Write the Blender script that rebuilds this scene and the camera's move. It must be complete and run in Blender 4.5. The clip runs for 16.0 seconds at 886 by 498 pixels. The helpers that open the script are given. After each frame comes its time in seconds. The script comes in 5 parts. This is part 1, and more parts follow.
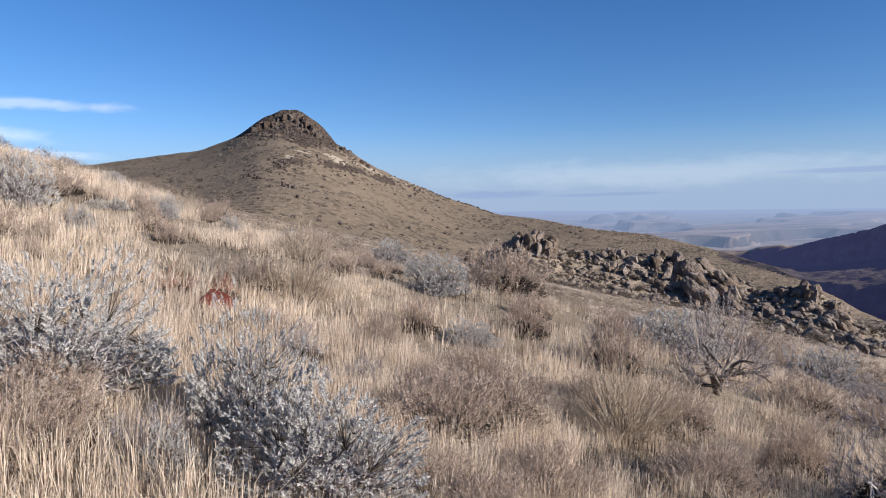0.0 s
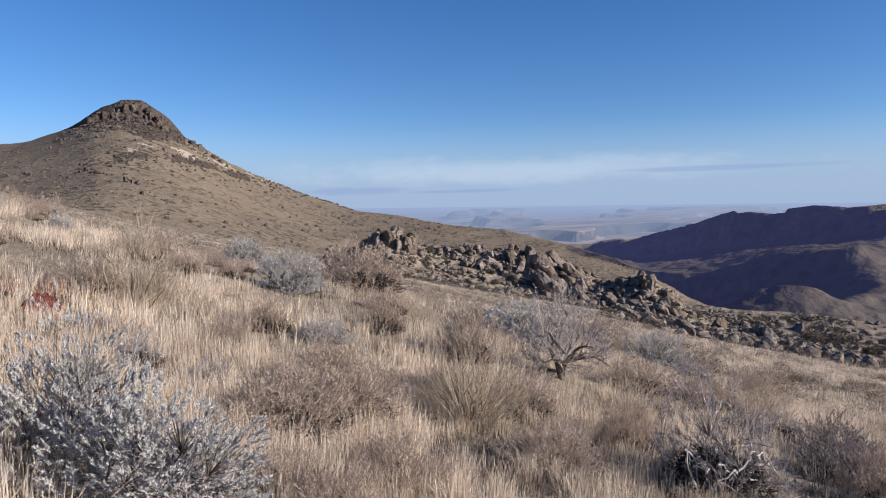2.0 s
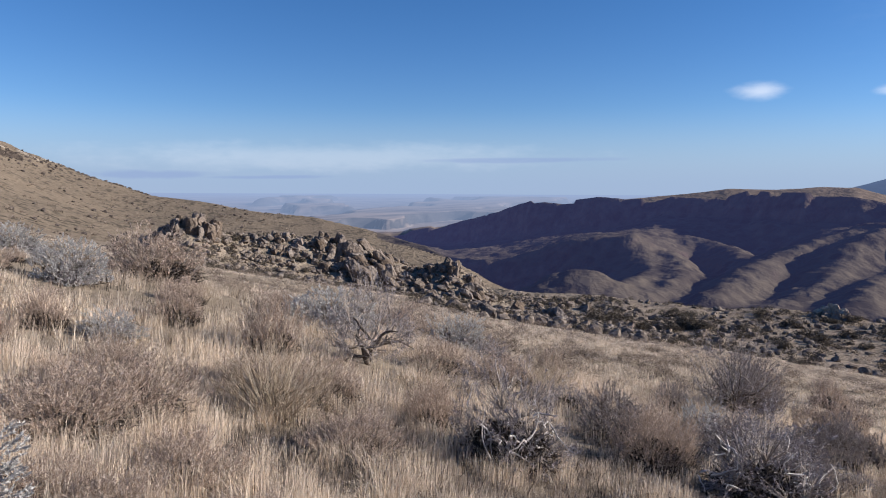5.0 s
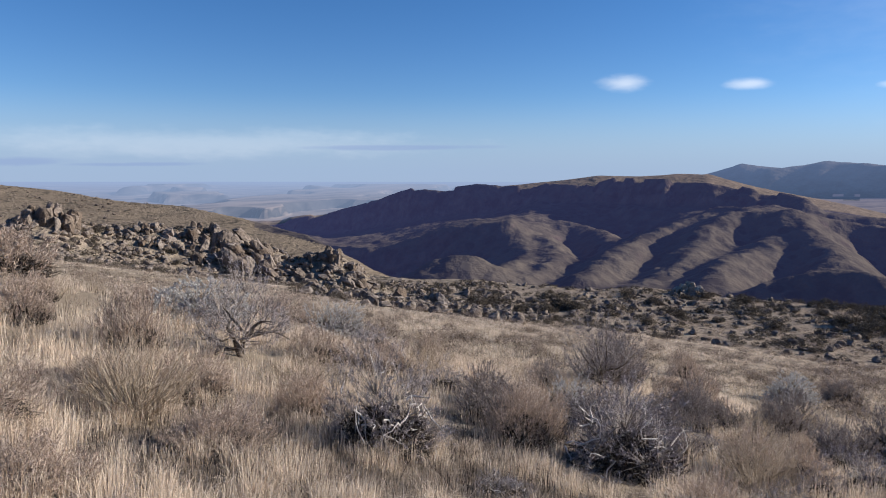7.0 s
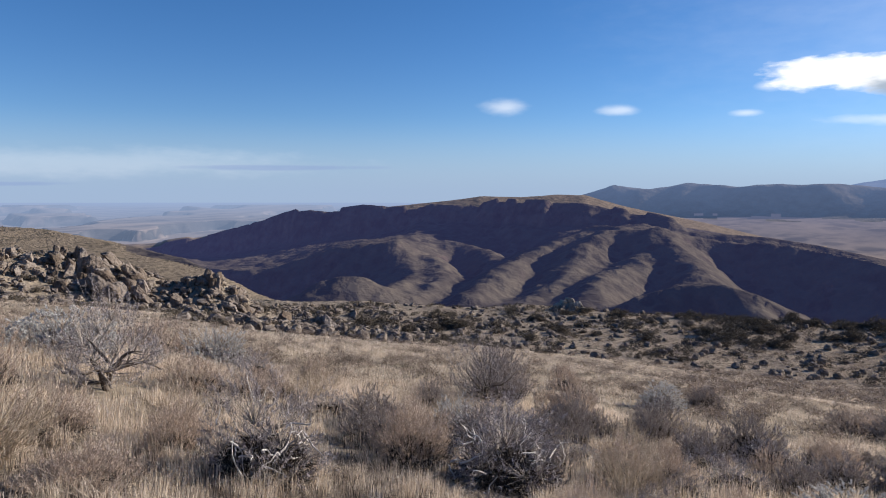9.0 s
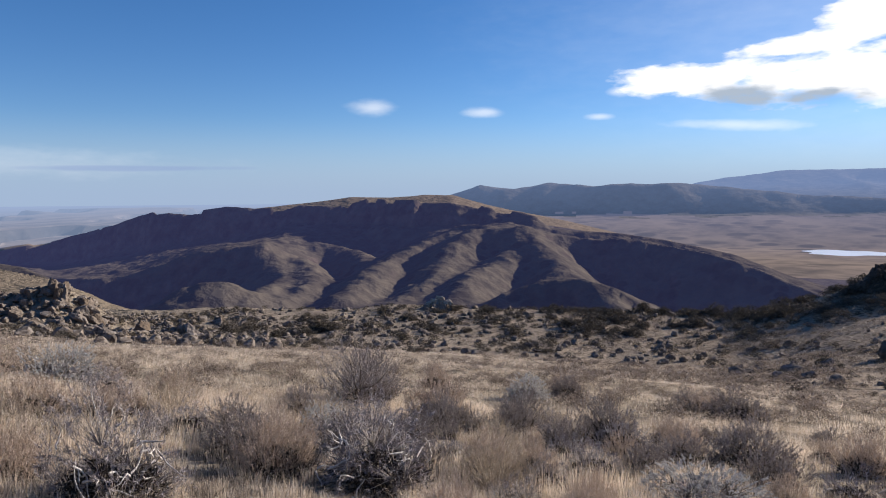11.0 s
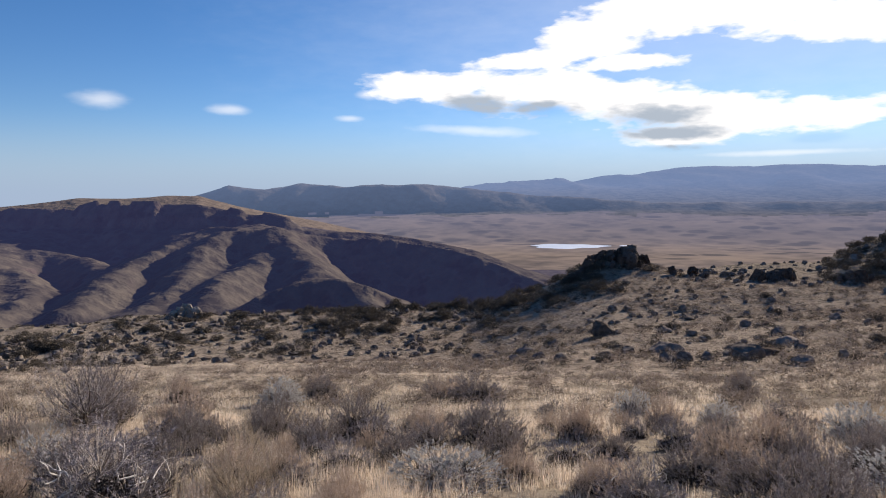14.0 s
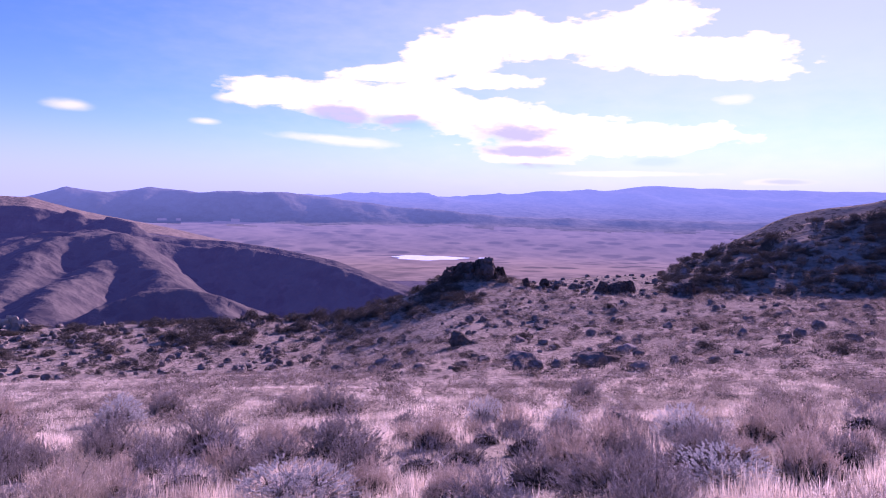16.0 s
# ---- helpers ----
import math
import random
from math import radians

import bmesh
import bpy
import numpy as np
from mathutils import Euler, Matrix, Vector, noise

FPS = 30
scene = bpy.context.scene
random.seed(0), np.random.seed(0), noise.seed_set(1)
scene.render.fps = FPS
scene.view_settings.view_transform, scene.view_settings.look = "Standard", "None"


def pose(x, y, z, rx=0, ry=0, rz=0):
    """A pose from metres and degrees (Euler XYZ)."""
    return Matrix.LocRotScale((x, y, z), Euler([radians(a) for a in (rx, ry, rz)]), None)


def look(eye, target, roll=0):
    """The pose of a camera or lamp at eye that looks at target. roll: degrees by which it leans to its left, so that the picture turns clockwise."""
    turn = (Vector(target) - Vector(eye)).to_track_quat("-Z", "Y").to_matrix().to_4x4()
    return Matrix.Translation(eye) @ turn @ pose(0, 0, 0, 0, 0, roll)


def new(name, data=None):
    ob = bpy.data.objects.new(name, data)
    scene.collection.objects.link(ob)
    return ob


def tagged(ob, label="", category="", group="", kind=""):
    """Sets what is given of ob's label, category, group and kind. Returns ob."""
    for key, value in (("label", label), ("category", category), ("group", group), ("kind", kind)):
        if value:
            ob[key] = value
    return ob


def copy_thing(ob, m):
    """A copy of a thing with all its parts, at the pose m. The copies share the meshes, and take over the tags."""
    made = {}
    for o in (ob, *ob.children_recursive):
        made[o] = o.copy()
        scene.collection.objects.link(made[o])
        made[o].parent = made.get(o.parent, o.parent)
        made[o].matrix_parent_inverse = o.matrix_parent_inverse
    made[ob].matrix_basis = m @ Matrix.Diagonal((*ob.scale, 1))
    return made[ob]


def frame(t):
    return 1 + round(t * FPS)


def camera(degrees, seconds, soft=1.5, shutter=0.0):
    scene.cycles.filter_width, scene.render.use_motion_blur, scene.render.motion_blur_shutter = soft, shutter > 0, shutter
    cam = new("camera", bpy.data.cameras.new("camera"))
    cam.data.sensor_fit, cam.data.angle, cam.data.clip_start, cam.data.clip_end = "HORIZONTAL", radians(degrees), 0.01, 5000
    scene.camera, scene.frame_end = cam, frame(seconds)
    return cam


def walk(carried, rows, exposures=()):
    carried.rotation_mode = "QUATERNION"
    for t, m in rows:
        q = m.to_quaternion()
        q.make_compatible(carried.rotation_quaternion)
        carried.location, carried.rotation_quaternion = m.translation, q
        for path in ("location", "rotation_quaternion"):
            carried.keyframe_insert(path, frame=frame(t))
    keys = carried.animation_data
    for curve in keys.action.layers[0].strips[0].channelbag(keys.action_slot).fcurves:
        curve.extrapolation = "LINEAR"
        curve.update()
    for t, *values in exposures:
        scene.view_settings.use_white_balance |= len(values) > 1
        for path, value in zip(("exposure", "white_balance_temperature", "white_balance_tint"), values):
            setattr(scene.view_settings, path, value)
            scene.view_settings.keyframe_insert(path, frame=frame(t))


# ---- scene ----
# A camera held at arm's length, turning to the right on a sagebrush hillside.
cam = camera(65.7, 16.0, soft=1.0)
EYE = 1.6
ROWS = [
    (0.0, 0.002, 0.015, 0.038, 0.00, -3.42, -0.63),
    (0.5, 0.024, 0.010, 0.032, -3.09, -3.47, -0.48),
    (1.0, 0.056, -0.001, 0.025, -5.95, -3.58, -0.63),
    (1.5, 0.078, -0.018, 0.025, -9.36, -3.76, -0.62),
    (2.0, 0.099, -0.034, 0.025, -11.65, -3.84, -0.73),
    (2.5, 0.128, -0.018, 0.014, -14.26, -4.01, -0.40),
    (3.0, 0.133, -0.030, 0.013, -16.83, -4.00, -0.09),
    (3.5, 0.154, -0.021, 0.007, -19.93, -4.43, 0.14),
    (4.0, 0.165, -0.032, 0.005, -22.65, -4.72, 0.19),
    (6.5, 0.254, -0.039, -0.013, -34.66, -5.49, 0.30),
    (7.0, 0.287, -0.082, -0.024, -37.28, -5.94, 0.12),
    (7.5, 0.296, -0.093, -0.018, -39.34, -6.01, -0.32),
    (8.0, 0.310, -0.105, -0.011, -41.63, -5.15, -0.21),
    (8.5, 0.319, -0.124, -0.010, -44.11, -4.50, 0.00),
    (11.0, 0.383, -0.219, 0.007, -57.51, -4.19, -0.38),
    (11.5, 0.401, -0.241, 0.001, -60.29, -4.00, -0.68),
    (12.0, 0.412, -0.279, 0.003, -63.38, -3.92, -0.56),
    (12.5, 0.419, -0.305, -0.004, -65.21, -4.40, -0.02),
    (13.0, 0.426, -0.300, -0.012, -70.89, -5.24, -1.11),
    (13.5, 0.414, -0.341, -0.004, -74.72, -4.54, -0.79),
    (14.0, 0.423, -0.353, -0.003, -77.88, -4.29, -0.52),
    (14.5, 0.422, -0.385, -0.010, -81.32, -4.04, -1.14),
    (15.0, 0.413, -0.407, -0.019, -85.91, -4.63, -0.61),
    (15.5, 0.449, -0.420, -0.021, -87.84, -4.46, 0.30),
    (16.0, 0.454, -0.421, -0.022, -89.44, -3.33, 1.12),
]


def stance(x, y, z, yaw, pitch, roll):
    eye = Vector((x, y, EYE + z))
    a, b = radians(yaw), radians(pitch)
    return look(eye, eye + Vector((-math.sin(a) * math.cos(b), math.cos(a) * math.cos(b), math.sin(b))), roll)


EXPOSURES = [(0, 0.6, 6300, 12), (4, 0.6, 6300, 12), (8, 0.6, 6350, 10), (14.5, 0.62, 6850, 12), (15.5, 0.64, 6950, 13), (15.6, 0.75, 6500, 40), (15.8, 0.97, 5800, 78), (16, 1.05, 5650, 82)]
walk(cam, [(t, stance(*row)) for t, *row in ROWS], EXPOSURES)

# ---- sky and sun ----
SUN_AZ, SUN_EL = 118.5, 19.5
world = bpy.data.worlds.new("sky")
scene.world = world
world.use_nodes = True
wt = world.node_tree
wt.nodes.clear()


def wnode(kind, **values):
    n = wt.nodes.new(kind)
    for key, value in values.items():
        n.inputs[int(key[1:])].default_value = value
    return n


def wmath(op, a, b=0.0, c=0.0, clamp=False):
    n = wt.nodes.new("ShaderNodeMath")
    n.operation, n.use_clamp = op, clamp
    for i, v in enumerate((a, b, c)):
        if isinstance(v, (int, float)):
            n.inputs[i].default_value = v
        else:
            wt.links.new(v, n.inputs[i])
    return n.outputs[0]


sky = wt.nodes.new("ShaderNodeTexSky")
sky.sky_type, sky.sun_disc = "NISHITA", False
sky.sun_elevation, sky.sun_rotation = radians(SUN_EL), radians(SUN_AZ)
sky.altitude, sky.air_density, sky.dust_density, sky.ozone_density = 1400, 1.0, 0.0, 4.0
way = wt.nodes.new("ShaderNodeTexCoord")
split = wt.nodes.new("ShaderNodeSeparateXYZ")
wt.links.new(way.outputs["Generated"], split.inputs[0])
AZ = wmath("MULTIPLY", wmath("ARCTAN2", split.outputs[0], split.outputs[1]), 57.2958)
EL = wmath("MULTIPLY", wmath("ARCSINE", split.outputs[2]), 57.2958)
flat = wt.nodes.new("ShaderNodeCombineXYZ")
wt.links.new(wmath("MULTIPLY", AZ, 0.35), flat.inputs[0])
wt.links.new(EL, flat.inputs[1])


def wnoise(scale, detail, z):
    n = wt.nodes.new("ShaderNodeTexNoise")
    n.inputs["Scale"].default_value, n.inputs["Detail"].default_value = scale, detail
    off = wt.nodes.new("ShaderNodeVectorMath")
    off.inputs[1].default_value = (z, z * 0.7, z)
    wt.links.new(flat.outputs[0], off.inputs[0])
    wt.links.new(off.outputs[0], n.inputs["Vector"])
    return wmath("SUBTRACT", n.outputs["Fac"], 0.5)


puff = wmath("ADD", wmath("MULTIPLY", wnoise(0.6, 4, 3.1), 1.5), wmath("MULTIPLY", wnoise(1.9, 5, 8.2), 1.0))


def cloud(az, el, wide, high, lean=0.0):
    """1 in the middle of an oval patch of sky, 0 at its edge, below 0 outside."""
    da = wmath("SUBTRACT", AZ, az)
    de = wmath("SUBTRACT", wmath("SUBTRACT", EL, el), wmath("MULTIPLY", da, lean))
    r = wmath("SQRT", wmath("ADD", wmath("POWER", wmath("DIVIDE", wmath("ABSOLUTE", da), wide), 2.0), wmath("POWER", wmath("DIVIDE", wmath("ABSOLUTE", de), high), 2.0)))
    return wmath("SUBTRACT", 1.0, r)


def most(parts):
    top = parts[0]
    for p in parts[1:]:
        top = wmath("MAXIMUM", top, p)
    return top


def soft(v, low, high, top=1.0):
    n = wt.nodes.new("ShaderNodeMapRange")
    n.interpolation_type = "SMOOTHSTEP"
    n.inputs[1].default_value, n.inputs[2].default_value, n.inputs[4].default_value = low, high, top
    wt.links.new(v, n.inputs[0])
    return n.outputs[0]


white = most([
    cloud(77.6, 8.95, 7.6, 1.3), cloud(85.3, 8.5, 9.7, 1.95, -0.03), cloud(90, 8.0, 8.5, 1.9, -0.08), cloud(97, 6.5, 11, 2.0, -0.09), cloud(105, 5.7, 8.8, 1.45, 0.04), cloud(97, 4.7, 5.5, 1.3),
    cloud(87.1, 11.2, 7.0, 1.0, 0.08), cloud(90.8, 12.9, 6.2, 2.2, 0.12), cloud(93.8, 14.3, 5.2, 1.6, 0.1), cloud(97.7, 13.6, 6.5, 2.0), cloud(103.5, 13.6, 6.3, 2.3), cloud(106.9, 14.7, 4.2, 1.8),
    cloud(111.5, 11.9, 7.0, 1.9, -0.1), cloud(107.8, 11.9, 7.0, 1.5, -0.05), cloud(92.7, 10.4, 5.0, 0.8),
])
small = most([cloud(51.8, 7.4, 2.4, 0.8), cloud(61.0, 7.05, 1.9, 0.52), cloud(70.3, 6.5, 1.5, 0.35), cloud(80.7, 5.45, 6.6, 0.62, -0.06), cloud(71.9, 8.4, 1.6, 0.6), cloud(112, 8.7, 3, 0.8), cloud(115.4, 2.5, 3.5, 0.4), cloud(104, 3.1, 9, 0.35)])
thin = most([cloud(-31, 7.7, 8.5, 0.6), cloud(-33, 5.6, 5, 0.8, -0.1), cloud(-31, 4.3, 6, 0.4, -0.05)])
veil = cloud(112, 14, 58, 16)
streak = cloud(18, 2.6, 24, 1.5, 0.01)
grey = most([cloud(4, 1.05, 5.4, 0.42, 0.02), cloud(13, 0.95, 5.5, 0.22, 0.02), cloud(33, 2.45, 9.5, 0.28, 0.01)])
under = most([cloud(81.2, 7.6, 3.6, 1.2, -0.04), cloud(85.8, 7.2, 4.4, 0.9, -0.08), cloud(95, 6.2, 5.2, 1.2, -0.06), cloud(96.2, 4.9, 5.0, 0.9), cloud(96.8, 3.7, 4.0, 0.42), cloud(106.4, 4.05, 2.4, 0.5), cloud(115.8, 2.5, 2.4, 0.3)])
big_mask = soft(wmath("ADD", white, wmath("MULTIPLY", puff, 0.8)), -0.06, 0.5)
small_mask = soft(wmath("ADD", small, wmath("MULTIPLY", puff, 0.5)), -0.05, 1.0, 0.45)
thin_mask = soft(wmath("ADD", thin, wmath("MULTIPLY", puff, 0.9)), 0.0, 0.9, 0.32)
veil_mask = soft(wmath("ADD", veil, wmath("MULTIPLY", puff, 0.15)), 0.0, 0.9, 0.27)
streak_mask = soft(wmath("ADD", streak, wmath("MULTIPLY", puff, 0.6)), 0.0, 0.9, 0.15)
grey_mask = soft(wmath("ADD", grey, wmath("MULTIPLY", puff, 0.7)), 0.0, 0.6, 0.5)
dark = soft(wmath("ADD", under, wmath("MULTIPLY", puff, 0.8)), -0.1, 0.7, 0.95)
tone = wt.nodes.new("ShaderNodeMix")
tone.data_type = "RGBA"
tone.inputs[6].default_value, tone.inputs[7].default_value = (1.0, 1.0, 1.0, 1), (0.34, 0.41, 0.50, 1)
wt.links.new(dark, tone.inputs[0])
back_sky = wnode("ShaderNodeBackground", _1=0.076)
vivid = wt.nodes.new("ShaderNodeHueSaturation")
vivid.inputs["Saturation"].default_value = 1.18
wt.links.new(sky.outputs[0], vivid.inputs["Color"])
haze = wt.nodes.new("ShaderNodeMix")
haze.data_type = "RGBA"
haze.inputs[7].default_value = (2.95, 4.05, 5.85, 1)
wt.links.new(wmath("MULTIPLY", soft(wmath("MULTIPLY", wmath("ABSOLUTE", EL), -1.0), -7.0, 0.0), 0.9), haze.inputs[0])
azure = wt.nodes.new("ShaderNodeMix")
azure.data_type, azure.blend_type = "RGBA", "MULTIPLY"
azure.inputs[0].default_value, azure.inputs[7].default_value = 1.0, (1.06, 0.99, 1.09, 1)
wt.links.new(vivid.outputs[0], azure.inputs[6])
wt.links.new(azure.outputs[2], haze.inputs[6])
wt.links.new(haze.outputs[2], back_sky.inputs[0])
back_cloud = wnode("ShaderNodeBackground", _1=0.78)
wt.links.new(tone.outputs[2], back_cloud.inputs[0])
back_grey = wnode("ShaderNodeBackground", _1=0.8)
back_grey.inputs[0].default_value = (0.23, 0.31, 0.52, 1)
mask = most([big_mask, small_mask, thin_mask, veil_mask, streak_mask])
mix_a, mix_b = wt.nodes.new("ShaderNodeMixShader"), wt.nodes.new("ShaderNodeMixShader")
wt.links.new(mask, mix_a.inputs[0])
wt.links.new(back_sky.outputs[0], mix_a.inputs[1])
wt.links.new(back_cloud.outputs[0], mix_a.inputs[2])
wt.links.new(grey_mask, mix_b.inputs[0])
wt.links.new(mix_a.outputs[0], mix_b.inputs[1])
wt.links.new(back_grey.outputs[0], mix_b.inputs[2])
world_out = wt.nodes.new("ShaderNodeOutputWorld")
wt.links.new(mix_b.outputs[0], world_out.inputs[0])

sun = new("sun", bpy.data.lights.new("sun", "SUN"))
sun.data.energy, sun.data.angle, sun.data.color = 4.9, radians(0.53), (1.0, 0.93, 0.83)
sa, se = radians(SUN_AZ), radians(SUN_EL)
sun.matrix_world = look((0, 0, 40), Vector((0, 0, 40)) - Vector((math.sin(sa) * math.cos(se), math.cos(sa) * math.cos(se), math.sin(se))))

# ---- materials ----
def surface(name, c1, c2, c3, big, fine, rough=0.9, bump=0.3, vary=0.0, per="", steep=None, dots=None, trans=0.0, haze_glow=None, stretch=(1, 1, 1)):
    """A rough natural surface: two colours in large patches, a third in fine grain, relief, and where asked: colour by
    piece, another colour on steep ground, dark dots of brush, light passing through leaves, distance haze painted on as
    emission."""
    m = bpy.data.materials.new(name)
    m.use_nodes = True
    nt = m.node_tree
    bsdf = nt.nodes["Principled BSDF"]
    bsdf.inputs["Roughness"].default_value = rough
    bsdf.inputs["Specular IOR Level"].default_value = 0.0
    geo = nt.nodes.new("ShaderNodeNewGeometry")
    coords = nt.nodes.new("ShaderNodeMapping")
    coords.inputs["Scale"].default_value = stretch
    nt.links.new(geo.outputs["Position"], coords.inputs[0])

    def tex(scale, detail=4, low=0.35, high=0.65):
        n = nt.nodes.new("ShaderNodeTexNoise")
        n.inputs["Scale"].default_value, n.inputs["Detail"].default_value = scale, detail
        nt.links.new(coords.outputs[0], n.inputs["Vector"])
        r = nt.nodes.new("ShaderNodeMapRange")
        r.inputs[1].default_value, r.inputs[2].default_value = low, high
        nt.links.new(n.outputs["Fac"], r.inputs[0])
        return r.outputs[0]

    def blend(f, a, b):
        n = nt.nodes.new("ShaderNodeMix")
        n.data_type = "RGBA"
        for i, v in ((0, f), (6, a), (7, b)):
            if isinstance(v, tuple):
                n.inputs[i].default_value = (*v, 1)
            elif isinstance(v, float):
                n.inputs[i].default_value = v
            else:
                nt.links.new(v, n.inputs[i])
        return n.outputs[2]

    def calc(op, a, b):
        n = nt.nodes.new("ShaderNodeMath")
        n.operation = op
        for i, v in enumerate((a, b)):
            if isinstance(v, float):
                n.inputs[i].default_value = v
            else:
                nt.links.new(v, n.inputs[i])
        return n.outputs[0]

    grain = tex(fine, 6)
    colour = blend(tex(big), c1, c2)
    colour = blend(calc("MULTIPLY", grain, 0.7), colour, c3)
    if dots:
        scale, tint, cover = dots
        v = nt.nodes.new("ShaderNodeTexVoronoi")
        v.inputs["Scale"].default_value = scale
        nt.links.new(coords.outputs[0], v.inputs["Vector"])
        r = nt.nodes.new("ShaderNodeMapRange")
        r.inputs[1].default_value, r.inputs[2].default_value, r.inputs[3].default_value, r.inputs[4].default_value = cover, cover * 1.5, 0.8, 0.0
        nt.links.new(v.outputs["Distance"], r.inputs[0])
        colour = blend(calc("MULTIPLY", r.outputs[0], tex(scale * 0.25, 3, 0.4, 0.6)), colour, tint)
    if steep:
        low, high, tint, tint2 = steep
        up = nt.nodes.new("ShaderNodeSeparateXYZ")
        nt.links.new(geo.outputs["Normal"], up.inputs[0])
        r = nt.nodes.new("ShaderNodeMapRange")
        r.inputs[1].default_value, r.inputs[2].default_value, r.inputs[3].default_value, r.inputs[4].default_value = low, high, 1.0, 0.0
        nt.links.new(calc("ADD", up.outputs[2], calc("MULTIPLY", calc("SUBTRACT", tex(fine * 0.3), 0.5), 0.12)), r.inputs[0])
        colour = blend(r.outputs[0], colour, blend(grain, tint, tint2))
    if vary:
        if per == "island":
            rnd = geo.outputs["Random Per Island"]
        else:
            info = nt.nodes.new("ShaderNodeObjectInfo")
            rnd = info.outputs["Random"]
        n = nt.nodes.new("ShaderNodeHueSaturation")
        nt.links.new(calc("ADD", calc("MULTIPLY", rnd, 2 * vary), 1.0 - vary), n.inputs["Value"])
        nt.links.new(calc("ADD", calc("MULTIPLY", rnd, -0.4), 1.2), n.inputs["Saturation"])
        nt.links.new(colour, n.inputs["Color"])
        colour = n.outputs[0]
    nt.links.new(colour, bsdf.inputs["Base Color"])
    if bump:
        b = nt.nodes.new("ShaderNodeBump")
        b.inputs["Strength"].default_value, b.inputs["Distance"].default_value = bump, 0.6 / fine
        nt.links.new(grain, b.inputs["Height"])
        nt.links.new(b.outputs[0], bsdf.inputs["Normal"])
    out = nt.nodes["Material Output"]
    if trans:
        t, mixer = nt.nodes.new("ShaderNodeBsdfTranslucent"), nt.nodes.new("ShaderNodeMixShader")
        nt.links.new(colour, t.inputs[0])
        mixer.inputs[0].default_value = trans
        nt.links.new(bsdf.outputs[0], mixer.inputs[1])
        nt.links.new(t.outputs[0], mixer.inputs[2])
        nt.links.new(mixer.outputs[0], out.inputs[0])
    # Painted haze: a flat emission replaces the surface colour with distance from the origin.
    if haze_glow:
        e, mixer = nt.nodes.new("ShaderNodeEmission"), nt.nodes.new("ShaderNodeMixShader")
        e.inputs[0].default_value = (*haze_glow[1], 1)
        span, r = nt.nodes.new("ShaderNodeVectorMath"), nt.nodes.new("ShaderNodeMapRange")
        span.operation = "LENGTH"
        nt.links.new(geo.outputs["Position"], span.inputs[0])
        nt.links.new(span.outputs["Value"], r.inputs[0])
        r.inputs[1].default_value, r.inputs[2].default_value, r.inputs[3].default_value, r.inputs[4].default_value = haze_glow[3] if len(haze_glow) > 3 else 1700, 4900, haze_glow[0], haze_glow[2]
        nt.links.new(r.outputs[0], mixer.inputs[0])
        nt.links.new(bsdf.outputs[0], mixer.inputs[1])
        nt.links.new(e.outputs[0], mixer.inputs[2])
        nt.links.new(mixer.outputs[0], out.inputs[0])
    return m


SOIL = surface("meadow_soil", (0.25, 0.198, 0.142), (0.16, 0.128, 0.10), (0.35, 0.285, 0.21), 0.5, 9.0, bump=0.35)
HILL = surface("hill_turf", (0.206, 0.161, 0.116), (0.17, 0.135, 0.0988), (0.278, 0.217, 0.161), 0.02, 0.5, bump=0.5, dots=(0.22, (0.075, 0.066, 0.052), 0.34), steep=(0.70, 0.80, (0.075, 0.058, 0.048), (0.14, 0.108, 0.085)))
# MESA, BASIN, RANGE, TABLETOP and FAR carry painted blue haze as emission.
MESA = surface("canyon_turf", (0.122, 0.1, 0.075), (0.07, 0.058, 0.049), (0.152, 0.125, 0.094), 0.008, 0.05, bump=0.25, dots=(0.05, (0.055, 0.047, 0.04), 0.3), steep=(0.62, 0.78, (0.06, 0.047, 0.043), (0.155, 0.118, 0.097)), haze_glow=(0.075, (0.08, 0.08, 0.215), 0.6, 500))
DARKSOIL = surface("knoll_turf", (0.27, 0.215, 0.16), (0.18, 0.146, 0.113), (0.36, 0.29, 0.22), 0.05, 0.6, bump=0.6, dots=(0.3, (0.06, 0.055, 0.045), 0.3))
BASIN = surface("basin_steppe", (0.32, 0.24, 0.178), (0.15, 0.12, 0.10), (0.36, 0.27, 0.20), 0.0042, 0.016, bump=0, dots=(0.007, (0.09, 0.078, 0.072), 0.26), haze_glow=(0.05, (0.165, 0.185, 0.3), 0.66, 2200))
RANGE = surface("mountain_slopes", (0.18, 0.148, 0.118), (0.085, 0.075, 0.07), (0.27, 0.22, 0.18), 0.006, 0.02, bump=0.1, haze_glow=(0.02, (0.16, 0.228, 0.40), 0.68, 3400))
TABLETOP = surface("tableland_grass", (0.23, 0.175, 0.135), (0.165, 0.13, 0.1), (0.28, 0.215, 0.165), 0.008, 0.05, bump=0.2, haze_glow=(0.03, (0.1, 0.1, 0.22), 0.4, 1500))
FAR = surface("distant_land", (0.38, 0.29, 0.24), (0.09, 0.08, 0.085), (0.36, 0.29, 0.25), 0.004, 0.02, bump=0.1, steep=(0.9, 0.98, (0.07, 0.07, 0.075), (0.12, 0.11, 0.11)), haze_glow=(0.1, (0.222, 0.29, 0.432), 0.93, 2500), stretch=(0.3, 1.3, 1))
ROCK = surface("granite", (0.19, 0.149, 0.12), (0.11, 0.088, 0.073), (0.255, 0.206, 0.168), 0.25, 1.3, bump=0.5, vary=0.3)
CRAG = surface("crag_face", (0.105, 0.082, 0.066), (0.068, 0.054, 0.046), (0.16, 0.125, 0.10), 0.05, 0.35, bump=1.0)
